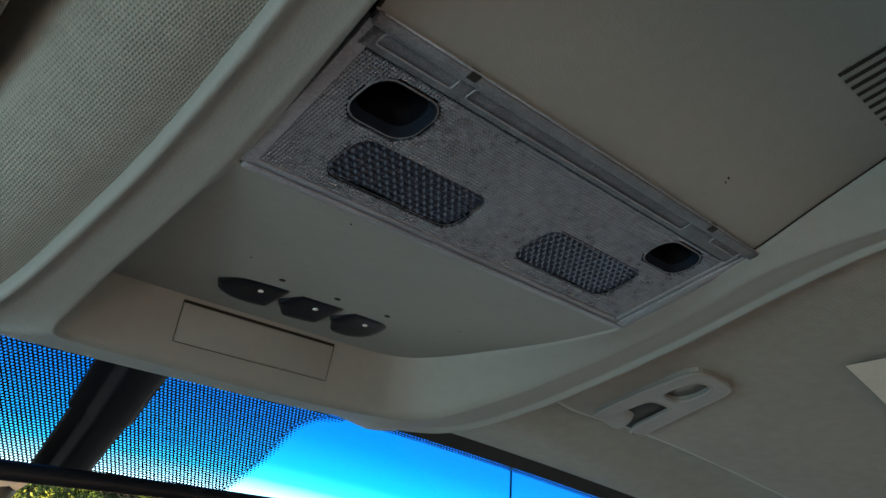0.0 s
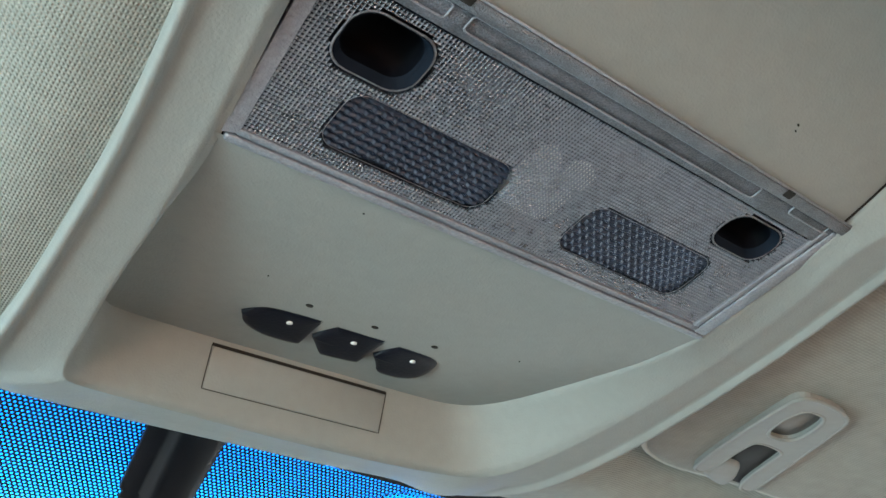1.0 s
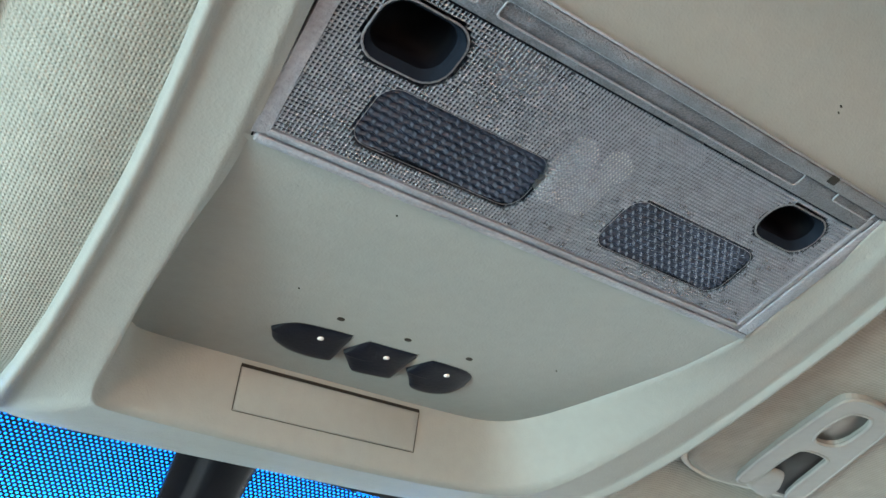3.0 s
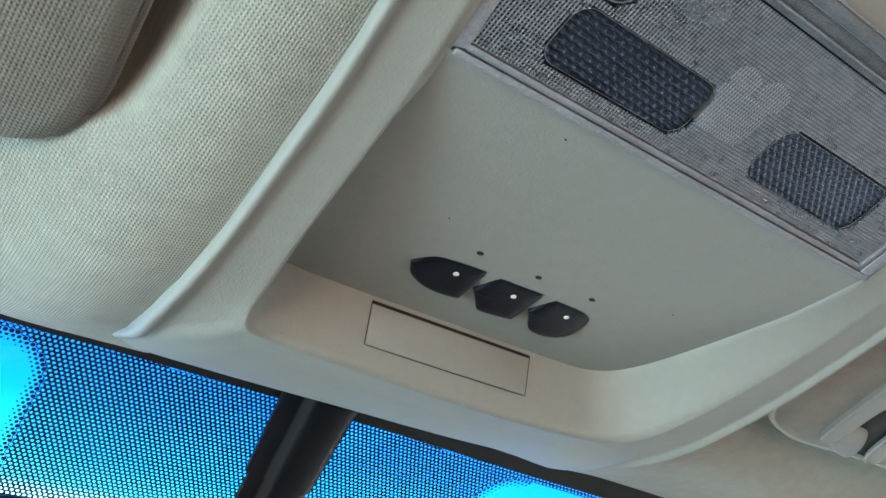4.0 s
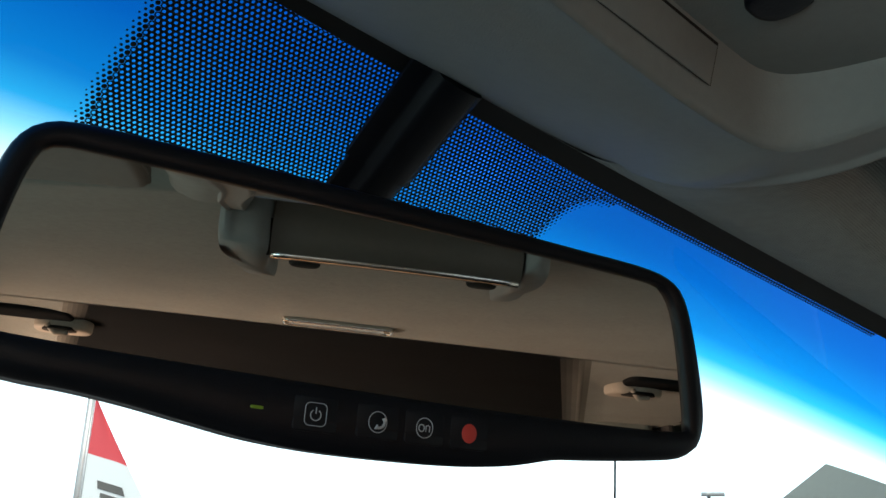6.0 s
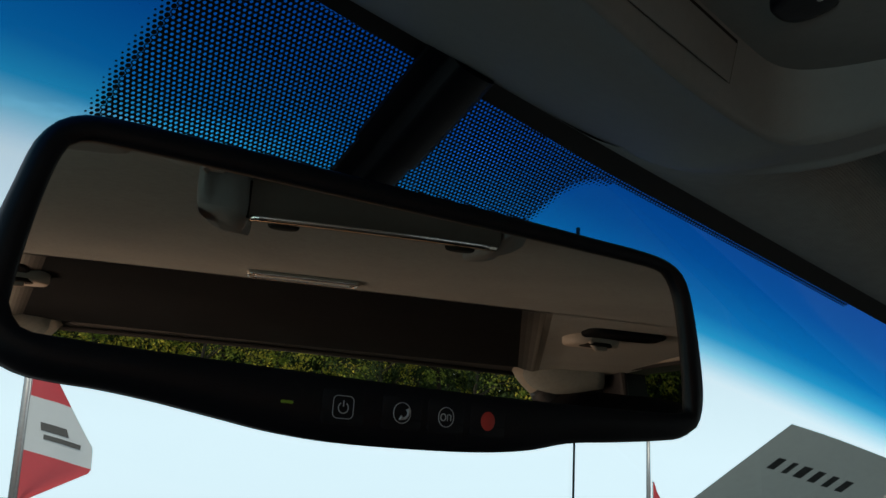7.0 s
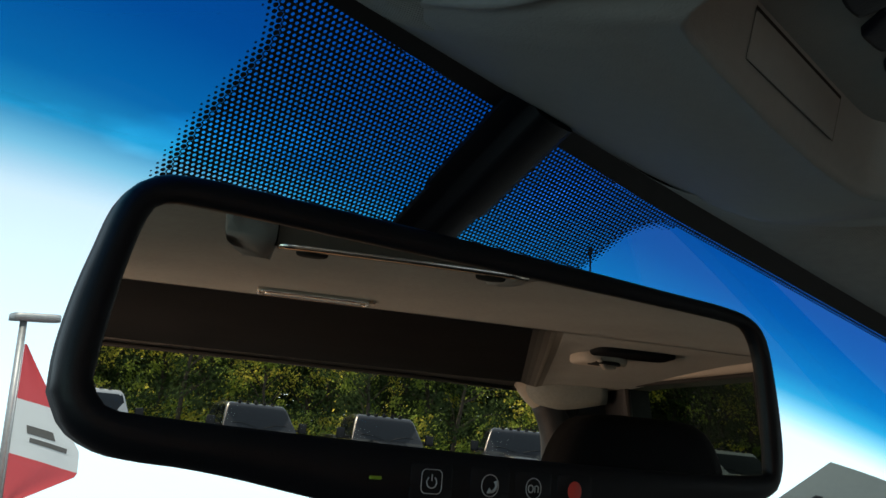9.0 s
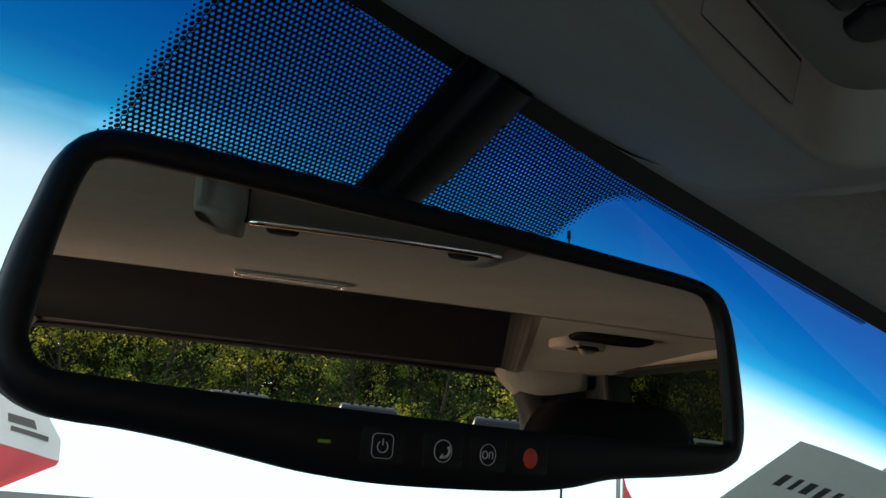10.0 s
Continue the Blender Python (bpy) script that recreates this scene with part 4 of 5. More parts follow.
def visor_z(sx, x, y):
    """Height of a folded visor's lower face."""
    if sx < 0:
        return -6.0 + np.interp(-y, [-30, 10, 60, 120, 200], [0, 2, 8, 17, 29]) - 0.000216 * max(0, abs(x) - 140) ** 2
    return np.interp(x, [140, 170, 200, 230, 260, 300, 400, 500, 600], [1.5, 0.8, -1.0, -4.2, -8.5, -15.0, -33.0, -55.0, -80.0]) + np.interp(-y, [-30, 60, 200], [-0.8, 3.0, 14]) + 0.25 * max(0.0, 140 - x) * min(1.0, max(0.0, (10 - y) / 30))


def build_visor(name, sx, label):
    """A folded-up sun visor: sx is -1 for the driver's side; the inboard end is rounded."""
    vis = thing(name, mm(sx * 350, -60, 10), label, "sun visor", group="sun visors")
    if sx < 0:
        o = catmull([(-152, -118), (-147, -90), (-140.5, -30), (-139.5, -12), (-142, 2), (-150, 10), (-165, 13.5), (-220, 13), (-350, -4), (-520, -40), (-545, -58), (-548, -90), (-540, -165), (-520, -178), (-350, -150), (-200, -130), (-160, -126), (-152, -118)], 90)[:-1]
    else:
        o = catmull([(149, 6), (161, 16.5), (176, 21.5), (193, 22), (214, 17), (250, 9), (300, 0), (400, -18), (560, -46), (600, -70), (600, -190), (560, -215), (350, -195), (200, -178), (104, -176), (93, -162), (95, -120), (101, -80), (108, -40), (126, -8), (149, 6)], 90)[:-1]
    def zz(x, y):
        return visor_z(sx, x, y)
    n = len(o)
    c = o.mean(0)
    rings = []
    for k, h in ((0.9, 16), (0.985, 14.5), (1.0, 10), (1.0, 5), (0.985, 1.2), (0.95, 0.2), (0.85, 0), (0.7, 0), (0.55, 0), (0.4, 0), (0.25, 0), (0.1, 0)):
        rings.append([(q[0], q[1], zz(*q) + h) for q in (c + (p - c) * k for p in o)])
    f = grid_faces(len(rings), n, True) + [tuple(range(n))[::-1], tuple(range(11 * n, 12 * n))]
    mesh("panel", [q for r in rings for q in r], f, VISOR_CLOTH if sx > 0 else VISOR_FINE, vis)
    v, f = ring_tube(o * 0.997 + c * 0.003, lambda a, b, h: (a, b, zz(a, b) + (2.6 if sx > 0 else 4.5) + h), 1.6 if sx > 0 else 1.4, 6)
    mesh("piping", v, f, VISOR_PIPING if sx > 0 else VISOR_FINE, vis, label="pale sewn piping round the edge")
    rod = [(c[0] + k * 45, c[1] + 50) for k in range(-2, 3)]
    v, f = tube([(a, b, zz(a, b) + 9) for a, b in rod], 3.5, 8)
    mesh("pivot_rod", v, f, PLASTIC_DARK, vis, label="dark pivot rod")
    if sx > 0:
        # warning label with print
        def on(a, b, h):
            return (a, b, zz(a, b) - h)
        lab = [(178, -116), (330, -111), (330, -168), (178, -173)]
        mesh("warning_label", [on(*q, 1.6) for q in lab], [(0, 1, 2, 3)], PAPER, vis, smooth=False, label="pale printed warning label")
        for k in range(9):
            y = -117 - 5.6 * k
            mesh("print_line", [on(*q, 1.75) for q in ((186, y), (322 - 11 * (k % 3), y + 4), (322 - 11 * (k % 3), y + 2.2), (186, y - 1.8))], [(0, 1, 2, 3)], PRINT_GREEN, vis, smooth=False, label="plain line of faint print")
    return vis


def pierced(outline, holes, at, h0, h1):
    """A plate with holes through it: outline and holes (a, b), from height h0 to h1."""
    bm = bmesh.new()
    loops = []
    for lp in (outline, *holes):
        vs = [bm.verts.new((a, b, 0)) for a, b in lp]
        loops.append(vs)
        for i in range(len(vs)):
            bm.edges.new((vs[i - 1], vs[i]))
    bmesh.ops.triangle_fill(bm, edges=bm.edges[:], use_beauty=True)
    bm.verts.index_update()
    base = [(v.co.x, v.co.y) for v in bm.verts]
    tris = [[v.index for v in f.verts] for f in bm.faces]
    counts = [len(l) for l in loops]
    bm.free()
    n = len(base)
    verts = [at(a, b, h0) for a, b in base] + [at(a, b, h1) for a, b in base]
    faces = [tuple(t) for t in tris] + [tuple(i + n for i in t[::-1]) for t in tris]
    k = 0
    for c in counts:
        faces += [(k + i, k + (i + 1) % c, n + k + (i + 1) % c, n + k + i) for i in range(c)]
        k += c
    return verts, faces


def soften(pts, times=2):
    """A closed outline with its corners cut round."""
    p = np.array(pts, float)
    for _ in range(times):
        q = np.roll(p, -1, axis=0)
        p = np.stack([p * 0.75 + q * 0.25, p * 0.25 + q * 0.75], 1).reshape(-1, 2)
    return p


def build_visor_hook():
    """The grey plastic clip on the passenger's visor: a bracket with two openings, and a rounded tab."""
    hk = thing("visor_clip", mm(180, -30, 0), "grey plastic visor clip with two openings beside the console", "visor clip")
    def at(a, b, h):
        a, b = a + 4.9, b + 3.2
        return (a, b, visor_z(1, a, b) - h)
    arm = [(178, 4.5), (145, -60), (143, -70), (154, -72.5), (172, -70.5), (178, -66), (216, -3), (219, 6), (211, 7), (192, -27), (188, -33), (172, -33), (171, -27), (187.5, 4), (184, 8)]
    outer = soften(arm)
    pocket = [(164, -39), (153, -62), (158, -65.5), (169, -64.5), (180, -45), (177, -39)]
    hole = soften(pocket)
    v, f = pierced(outer, (hole,), at, -1.0, 3.0)
    mesh("plate", v, f, CLIP_GREY, hk, smooth=False)
    for o, nm in ((outer, "plate_edge"), (hole, "opening_edge")):
        v, f = ring_tube(o, lambda a, b, h: at(a, b, 2.5 + h), 0.9, 8)
        mesh(nm, v, f, CLIP_GREY, hk)
    v, f = slab(hole, at, -2.5, 0.3)
    mesh("pocket_floor", v, f, CLIP_GREY, hk, label="shallow grey floor of the upper opening")
    tab = [(182.5, 6.5), (187, 4.0), (182.5, -7.5), (187.6, -10.2), (194, -8.4), (203.5, 1.0), (207.5, 9.6), (205, 12.2), (196.5, 11.6)]
    v, f = slab(soften(tab), at, -2, 3.2, 2.4)
    mesh("hook", v, f, CLIP_GREY, hk, label="pale rounded tab of the clip")
    # black slab just proud of the cloth paints the shade of a deep opening
    gap = [(184, 3.5), (177.5, -11.5), (169.8, -26), (169.5, -32.3), (177.6, -34.8), (190, -35.4), (197, -30.3), (204, -16.5), (211.5, -5), (217, 4.5), (210, 8.0)]
    v, f = slab(soften(gap), at, -2.5, 0.5)
    mesh("recess_shade", v, f, BLACK_MATT, hk, label="black slab painting the deep shade behind the clip")
    return hk

BODY_WHITE = material("white_car_paint", (0.72, 0.72, 0.70), rough=0.25, coat=0.6, vary=0.02)
KEY_MARK = material("pale_key_print", (0.42, 0.43, 0.45), rough=0.6, vary=0.05)
KEY_RED = material("red_key_print", (0.55, 0.045, 0.035), rough=0.5, vary=0.05)
LED_GREEN = material("dim_green_lens", (0.20, 0.32, 0.03), rough=0.3, vary=0.05)
PRINT_GREEN = material("faint_grey_print", (0.36, 0.38, 0.35), rough=0.9)
build_headliner()
build_windshield()
build_wire_cover()
build_console()
build_mirror()
build_visor("sun_visor", -1, "grey cloth sun visor folded up over the driver's side")
build_visor("sun_visor", 1, "grey cloth sun visor with a pale warning label")
build_visor_hook()

# ---- rest of the cab ----
TRIM = material("mid_grey_trim", (0.14, 0.13, 0.12), rough=0.7, vary=0.08, grain=0.3, grain_scale=700)
# cream tone carries the sunlight that falls on the bench top
SUNLIT_LEDGE = material("sun_paled_vinyl", (0.68, 0.62, 0.53), rough=0.45, vary=0.05, grain=0.3, grain_scale=700)
TRIM_TAN = material("light_stone_trim", (0.42, 0.385, 0.33), rough=0.65, vary=0.06, grain=0.3, grain_scale=700)
CARPET = material("stone_carpet", (0.10, 0.088, 0.075), rough=1.0, vary=0.25, grain=1.0, grain_scale=400)
DASH = material("warm_grey_dash_skin", (0.075, 0.07, 0.065), rough=0.75, vary=0.1, grain=0.6, grain_scale=500)
RUBBER = material("black_rubber", (0.015, 0.015, 0.015), rough=0.8)


def mm_box(name, x0, x1, y0, y1, z0, z1, mat, parent=None, bevel=4, seg=2, label=""):
    bm = box_bm(((x1 - x0) * 0.001, (y1 - y0) * 0.001, (z1 - z0) * 0.001), mm((x0 + x1) / 2, (y0 + y1) / 2, (z0 + z1) / 2), bevel * 0.001, seg)
    return part(name, bm, mat, parent, label)


def build_side(sx):
    """One flank of the cab: sill, posts, rail and two door windows."""
    nm = "wall_right" if sx > 0 else "wall_left"
    w = thing(nm, mm(sx * 720, -700, -700), "stone grey door trims and posts of the cab side", "cab side", kind="structure")
    def b(name, y0, y1, z0, z1, mat, dx0=760, dx1=830, bevel=8):
        xa, xb = sorted((sx * dx0, sx * dx1))
        return mm_box(name, xa, xb, y0, y1, z0, z1, mat, w, bevel)
    # unseen low passenger sill and divider bar, added to shape the windshield's reflection
    low = -640 if sx > 0 else -430
    b("door_trim", -1640, -852, -1150, -430, TRIM)
    b("door_trim", -852, 330, -1150, low, TRIM)
    b("reflection_divider", -8, 18, low, 36, PLASTIC_DARK, 722, 800)
    b("roof_rail", -1640, 140, 40, 100, TRIM_TAN, 690, 800)
    def post(name, y0, y1, mat):
        v = [(sx * (x + d), y, z) for x, z in ((775, -430), (745, -200), (695, 44)) for d, y in ((0, y0 + 8), (0, y1 - 8), (6, y1), (60, y1), (60, y0), (6, y0))]
        return smooth_by_angle(mesh(name, v, grid_faces(3, 6, True), mat, w), 40)
    post("middle_post", -960, -850, TRIM)
    post("rear_post", -1640, -1490, PLASTIC_DARK)
    v, f = tube([(sx * 800, -40, 20), (sx * 835, 180, -130), (sx * 860, 560, -430)], 42, 10)
    mesh("front_post", v, f, TRIM_TAN, w)
    for y0, y1, mat, z0 in ((-1490, -960, PRIVACY, -430), (-850, 300, SIDE_GLASS, low)):
        x = sx * 795
        top = sx * 712
        pane = mesh("window_pane", [(x, y0, z0), (x, y1, z0), (top, min(y1, 90), 44), (top, y0, 44)], [(0, 1, 2, 3)], mat, w, smooth=False)
        pane.visible_shadow = False
        v, f = tube([(x - sx * 8, y0 + 4, z0 + 2), (top - sx * 8, y0 + 4, 38), (top - sx * 8, min(y1, 90), 38), (x - sx * 8, y1 - 4, z0 + 2)], 6, 6)
        mesh("window_seal", v, f, RUBBER, w)


def build_rear():
    w = thing("wall_rear", mm(0, -1620, -700), "dark rear cab wall round the back window", "cab wall", kind="structure")
    mm_box("lower_panel", -760, 760, -1660, -1610, -1150, -330, TRIM, w, 6)
    mm_box("header_panel", -600, 600, -1660, -1612, 16, 90, TRIM, w, 4)
    for sx in (-1, 1):
        # soft corner padding that narrows the window towards the top
        pts = catmull([(sx * 500, -1600, 40), (sx * 545, -1596, 0), (sx * 585, -1596, -60), (sx * 610, -1600, -160), (sx * 640, -1605, -330)], 18)
        v, f = tube(pts[:8], [24, 28, 31, 32, 31, 28, 22, 10], 14)
        mesh("corner_pad", v, f, TRIM_TAN, w)
        v, f = tube(catmull([(sx * 505, -1590, 44), (sx * 545, -1580, 22), (sx * 600, -1565, 20), (sx * 680, -1550, 30)], 14), [8, 22, 31, 37, 41, 43, 44, 44, 43, 42, 40, 38, 36, 34], 16)
        mesh("corner_bulge", v, f, HEADLINER, w, label="padded cloth corner beside the back window")
        v, f = tube(pts[5:], [30, 32, 34, 36, 38, 40, 42, 44, 46, 48, 50, 52, 54], 14)
        mesh("corner_post", v, f, PLASTIC_DARK, w)
        xa, xb = sorted((sx * 600, sx * 640))
        mm_box("post_panel", xa, xb, -1660, -1612, -330, 90, PLASTIC_DARK, w, 6)
        xa, xb = sorted((sx * 640, sx * 760))
        mm_box("dark_panel", xa, xb, -1660, -1606, -330, 90, PLASTIC_DARK, w, 6)
    win = thing("window_2", mm(0, -1630, -160), "back window of the pickup cab with thin black seal", "rear window", kind="structure")
    pane = mesh("pane", [(-610, -1632, -330), (610, -1632, -330), (610, -1632, 20), (-610, -1632, 20)], [(0, 1, 2, 3)], REAR_GLASS, win, smooth=False)
    pane.visible_shadow = False
    v, f = tube([(-520, -1608, 14), (-250, -1606, 17), (0, -1606, 18), (250, -1606, 17), (520, -1608, 14)], 5, 8)
    mesh("seal", v, f, RUBBER, win)


def build_seat(x, y, width, top, mat, name="front_seat", label="", head_w=240, head_h=170, back_w=470, cushion=True):
    st = thing(name, mm(x, y + 150, -1000), label, "seat", group="cab seats")
    v, f = slab(catmull([(-head_w / 2, 20), (-head_w / 2 + 4, head_h * 0.6), (-head_w / 2 + 40, head_h - 8), (0, head_h), (head_w / 2 - 40, head_h - 8), (head_w / 2 - 4, head_h * 0.6), (head_w / 2, 20), (head_w / 2 - 30, 0), (-head_w / 2 + 30, 0), (-head_w / 2, 20)], 60)[:-1], lambda a, b, h: (x + a, y + h, top - head_h + b), -45, 45, 22)
    mesh("headrest", v, f, mat, st)
    for dx in (-45, 45):
        v, f = tube([(x + dx, y, top - head_h + 10), (x + dx, y + 6, top - head_h - 70)], 6, 8)
        mesh("headrest_post", v, f, CHROME, st)
    o = catmull([(-back_w / 2, 0), (-back_w / 2 + 5, 400), (-back_w / 2 + 60, 590), (-120, 640), (0, 645), (120, 640), (back_w / 2 - 60, 590), (back_w / 2 - 5, 400), (back_w / 2, 0), (-back_w / 2, 0)], 60)[:-1]
    v, f = slab(o, lambda a, b, h: (x + a, y + h + (645 - b) * 0.22, top - head_h - 60 - 645 + b), -60, 60, 30)
    mesh("backrest", v, f, mat, st)
    mm_box("cushion", x - back_w / 2, x + back_w / 2, y + 130, y + 640, top - 960, top - 830, SEAT_DARK, st, 40, 3)
    mm_box("seat_base", x - back_w / 2 + 40, x + back_w / 2 - 40, y + 150, y + 600, -1151, top - 950, PLASTIC_DARK, st, 10)
    return st


def build_interior():
    mm_box("floor", -760, 760, -1660, 900, -1180, -1150, CARPET, None, 2)
    tagged(bpy.data.objects["floor"], "stone coloured carpet floor of the cab", "floor", kind="structure")
    # dashboard
    d = thing("dashboard", mm(0, 620, -500), "warm grey dashboard below the windshield", "dashboard")
    xs = np.linspace(-720, 720, 25)
    prof = [(330, -1000), (360, -700), (330, -560), (345, -505), (400, -470), (560, -455), (900, -470), (1010, -500)]
    v = [(x, y - 0.00018 * x * x, z - 0.00004 * x * x) for y, z in prof for x in xs]
    mesh("top_skin", v, grid_faces(len(prof), 25), DASH, d)
    for x in (-560, -120, 120, 560):
        v, f = ring_tube(rounded(x - 60, -32, x + 60, 32, 26), lambda a, b, h: (a, 372 - 0.00018 * a * a + h * 0.3 - 6, -600 + b), 6)
        mesh("vent_ring", v, f, TRIM, d)
    # steering wheel
    sw = thing("steering_wheel", mm(-400, 240, -620), "black leather steering wheel", "steering wheel")
    ring = [(-400 + 185 * math.cos(a), 200 + 60 * math.sin(a), -560 + 170 * math.sin(a)) for a in np.linspace(0, 2 * math.pi, 49)]
    v, f = tube(ring, 16, 10)
    mesh("rim", v, f, SEAT_DARK, sw)
    v, f = tube([(-400, 210, -560), (-400, 420, -640)], [70, 45], 14)
    mesh("hub", v, f, PLASTIC_DARK, sw)
    build_seat(418, -760, 260, -62, SEAT_DARK, label="black front passenger seat with a wide headrest", head_w=240)
    build_seat(-430, -820, 260, -110, SEAT_DARK, label="black driver's seat with headrest", head_w=245)
    rs = thing("rear_bench", mm(0, -1450, -900), "tan rear bench seat with dark headrests and a pale ledge", "bench seat", group="cab seats")
    mm_box("bench_back", -650, 650, -1600, -1470, -900, -226, LEATHER, rs, 30, 3)
    mm_box("bench_cushion", -650, 650, -1500, -960, -860, -720, LEATHER, rs, 40, 3)
    # top of the bench back, paled to carry sunlight, sloping forward, with a rounded front edge
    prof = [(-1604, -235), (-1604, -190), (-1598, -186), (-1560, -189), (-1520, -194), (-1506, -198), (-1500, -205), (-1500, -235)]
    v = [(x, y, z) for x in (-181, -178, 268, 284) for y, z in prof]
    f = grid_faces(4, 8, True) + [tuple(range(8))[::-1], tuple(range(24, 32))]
    smooth_by_angle(mesh("ledge", v, f, SUNLIT_LEDGE, rs, label="top of the bench back, sunlight put into its pale colour"), 50)
    for x in (-290, 590):
        o = catmull([(-112, 10), (-108, 60), (-80, 78), (0, 84), (80, 78), (108, 60), (112, 10), (80, 0), (-80, 0), (-112, 10)], 40)[:-1]
        v, f = slab(o, lambda a, b, h: (x + a, -1460 + h, -226 + b), -40, 40, 18)
        mesh("bench_headrest", v, f, SEAT_DARK, rs)
    # dome lamp in the roof lining
    dl = thing("dome_lamp", mm(-25, -830, 52), "narrow dome lamp with a bright chrome rim in the headliner", "dome lamp")
    v, f = slab(rounded(-101, -850, 50, -812, 8), lambda a, b, h: (a, b, headliner_z(a, b) - h), -2, 4, 1.5)
    mesh("lamp_body", v, f, TRIM_TAN, dl)
    v, f = ring_tube(rounded(-99, -848, 48, -814, 8), lambda a, b, h: (a, b, headliner_z(a, b) - 4 + h), 2.0)
    mesh("rim", v, f, TRIM_BRIGHT, dl, label="bright chrome rim")
    v, f = slab(rounded(-90, -842, 39, -820, 6), lambda a, b, h: (a, b, headliner_z(a, b) - h), 3, 5.5, 1)
    mesh("lamp_lens", v, f, TRIM_BRIGHT, dl, label="clear lamp lens over a bright reflector")
    # coat hooks
    for sx, y in ((1, -1062), (-1, -1040)):
        cx = 472 if sx > 0 else -445
        hk = thing("coat_hook", mm(cx, y, 40), "stone plastic coat hook with a dark opening on the roof lining", "coat hook", group="coat hooks")
        z = headliner_z(cx, y)
        v, f = slab(soften([(cx - 46, y - 26), (cx - 30, y + 34), (cx + 34, y + 38), (cx + 52, y + 10), (cx + 40, y - 34), (cx - 20, y - 38)]), lambda a, b, h: (a, b, z - h), -6, 18, 5)
        mesh("base", v, f, TRIM_TAN, hk)
        v, f = slab(soften([(cx - 26, y - 8), (cx - 14, y + 30), (cx + 26, y + 32), (cx + 34, y + 4), (cx + 10, y - 16)]), lambda a, b, h: (a, b + h * 0.6, z - h), 14, 19.5, 1)
        mesh("opening", v, f, SEAM, hk, label="dark opening")
        v, f = tube([(cx - 10, y + 34, z - 12), (cx + 2, y + 30, z - 24), (cx + 20, y + 30, z - 22)], [5, 5, 4], 8)
        mesh("hook", v, f, TRIM_TAN, hk)
        # dark slab paints the shaded hollow next to the hook
        v, f = slab(rounded(cx - 30 if sx > 0 else cx - 120, y + 26, cx + 105 if sx > 0 else cx + 30, y + 92, 20), lambda a, b, h: (a, b, headliner_z(a, b) - h), -6, 8, 4)
        mesh("pad", v, f, HEADLINER_SHADE, hk, label="dark slab standing in for a shaded hollow beside the hook")


REAR_GLASS = glass_material("back_window_glass", (0.95, 0.97, 0.92), 0.004, edge=0.1)
build_side(1)
build_side(-1)
build_rear()
build_interior()


# ---- paper on the windshield, aerial, bonnet ----
def build_paper():
    pp = thing("window_sticker", mm(*shield(490, 150, -6)), "grey paper sheet stuck outside the windshield with reversed print", "sticker")
    def at(a, b, h=0.0):
        return shield(a, b, -6 - h)
    o = [(438, 118), (560, 108), (610, 330), (470, 340)]
    v = []
    for i in range(9):
        for j in range(9):
            u, w = i / 8, j / 8
            a = np.array(o[0]) * (1 - u) * (1 - w) + np.array(o[1]) * u * (1 - w) + np.array(o[2]) * u * w + np.array(o[3]) * (1 - u) * w
            v.append(at(a[0], a[1], 0.8 * math.sin(5 * u + 3 * w)))
    mesh("sheet", v, grid_faces(9, 9), STICKER, pp)
    for k, (a, b, w) in enumerate(((462, 150, 7), (476, 149, 5), (487, 148, 8), (501, 147, 7), (515, 146, 6), (528, 145, 7))):
        mesh("print_bar", [at(a, b, -1.4), at(a + w, b - 1, -1.4), at(a + w + 2, b + 13, -1.4), at(a + 2, b + 14, -1.4)], [(0, 1, 2, 3)], INK, pp, smooth=False, label="plain dark bar of print")


STICKER = material("weathered_sticker_paper", (0.42, 0.43, 0.39), rough=0.9, vary=0.1)
build_paper()
an = thing("aerial", mm(900, 645, -400), "thin black whip aerial on the front wing", "aerial")
v, f = tube([(878, 640, 212), (879, 640, 211), (897, 645, -380)], [1.9, 1.5, 2.2], 6)
mesh("mast", v, f, BLACK_MATT, an)
v, f = tube([(878, 640, 218), (878, 640, 206)], [3.0, 3.0], 8)
mesh("tip", v, f, BLACK_MATT, an)
v, f = tube([(897, 645, -380), (898, 645, -430)], [5, 12], 8)
mesh("foot", v, f, BLACK_MATT, an)
BODY_GREY = material("silver_car_paint", (0.42, 0.43, 0.44), rough=0.25, coat=0.8, vary=0.03)
bn = thing("bonnet", mm(0, 1500, -500), "silver painted bonnet of the pickup ahead of the windshield", "bonnet")
xs = np.linspace(-900, 900, 21)
pr = [(1020, -520), (1150, -480), (1500, -480), (2000, -520), (2250, -590), (2300, -750), (2300, -1100)]
mesh("panel", [(x, y, z - 0.00016 * x * x) for y, z in pr for x in xs], grid_faces(len(pr), 21), BODY_GREY, bn)
for sx in (-1, 1):
    mm_box("wing", *sorted((sx * 860, sx * 960)), 300, 2250, -1200, -600, BODY_GREY, bn, 40, 3)

# ---- the lot outside ----
ASPHALT = material("worn_pale_asphalt", (0.10, 0.099, 0.096), rough=0.9, vary=0.3, scale=0.8, grain=0.5, grain_scale=60)
GRASS = material("dry_summer_grass", (0.13, 0.16, 0.035), rough=1.0, vary=0.4, scale=2.0, grain=0.5, grain_scale=30)
BARK = material("dark_brown_bark", (0.045, 0.036, 0.028), rough=0.95, vary=0.3, scale=8)
TRUCK_DARK = material("black_truck_paint", (0.006, 0.007, 0.009), metal=0.0, rough=0.26, spec=0.35, coat=0.5, vary=0.05)
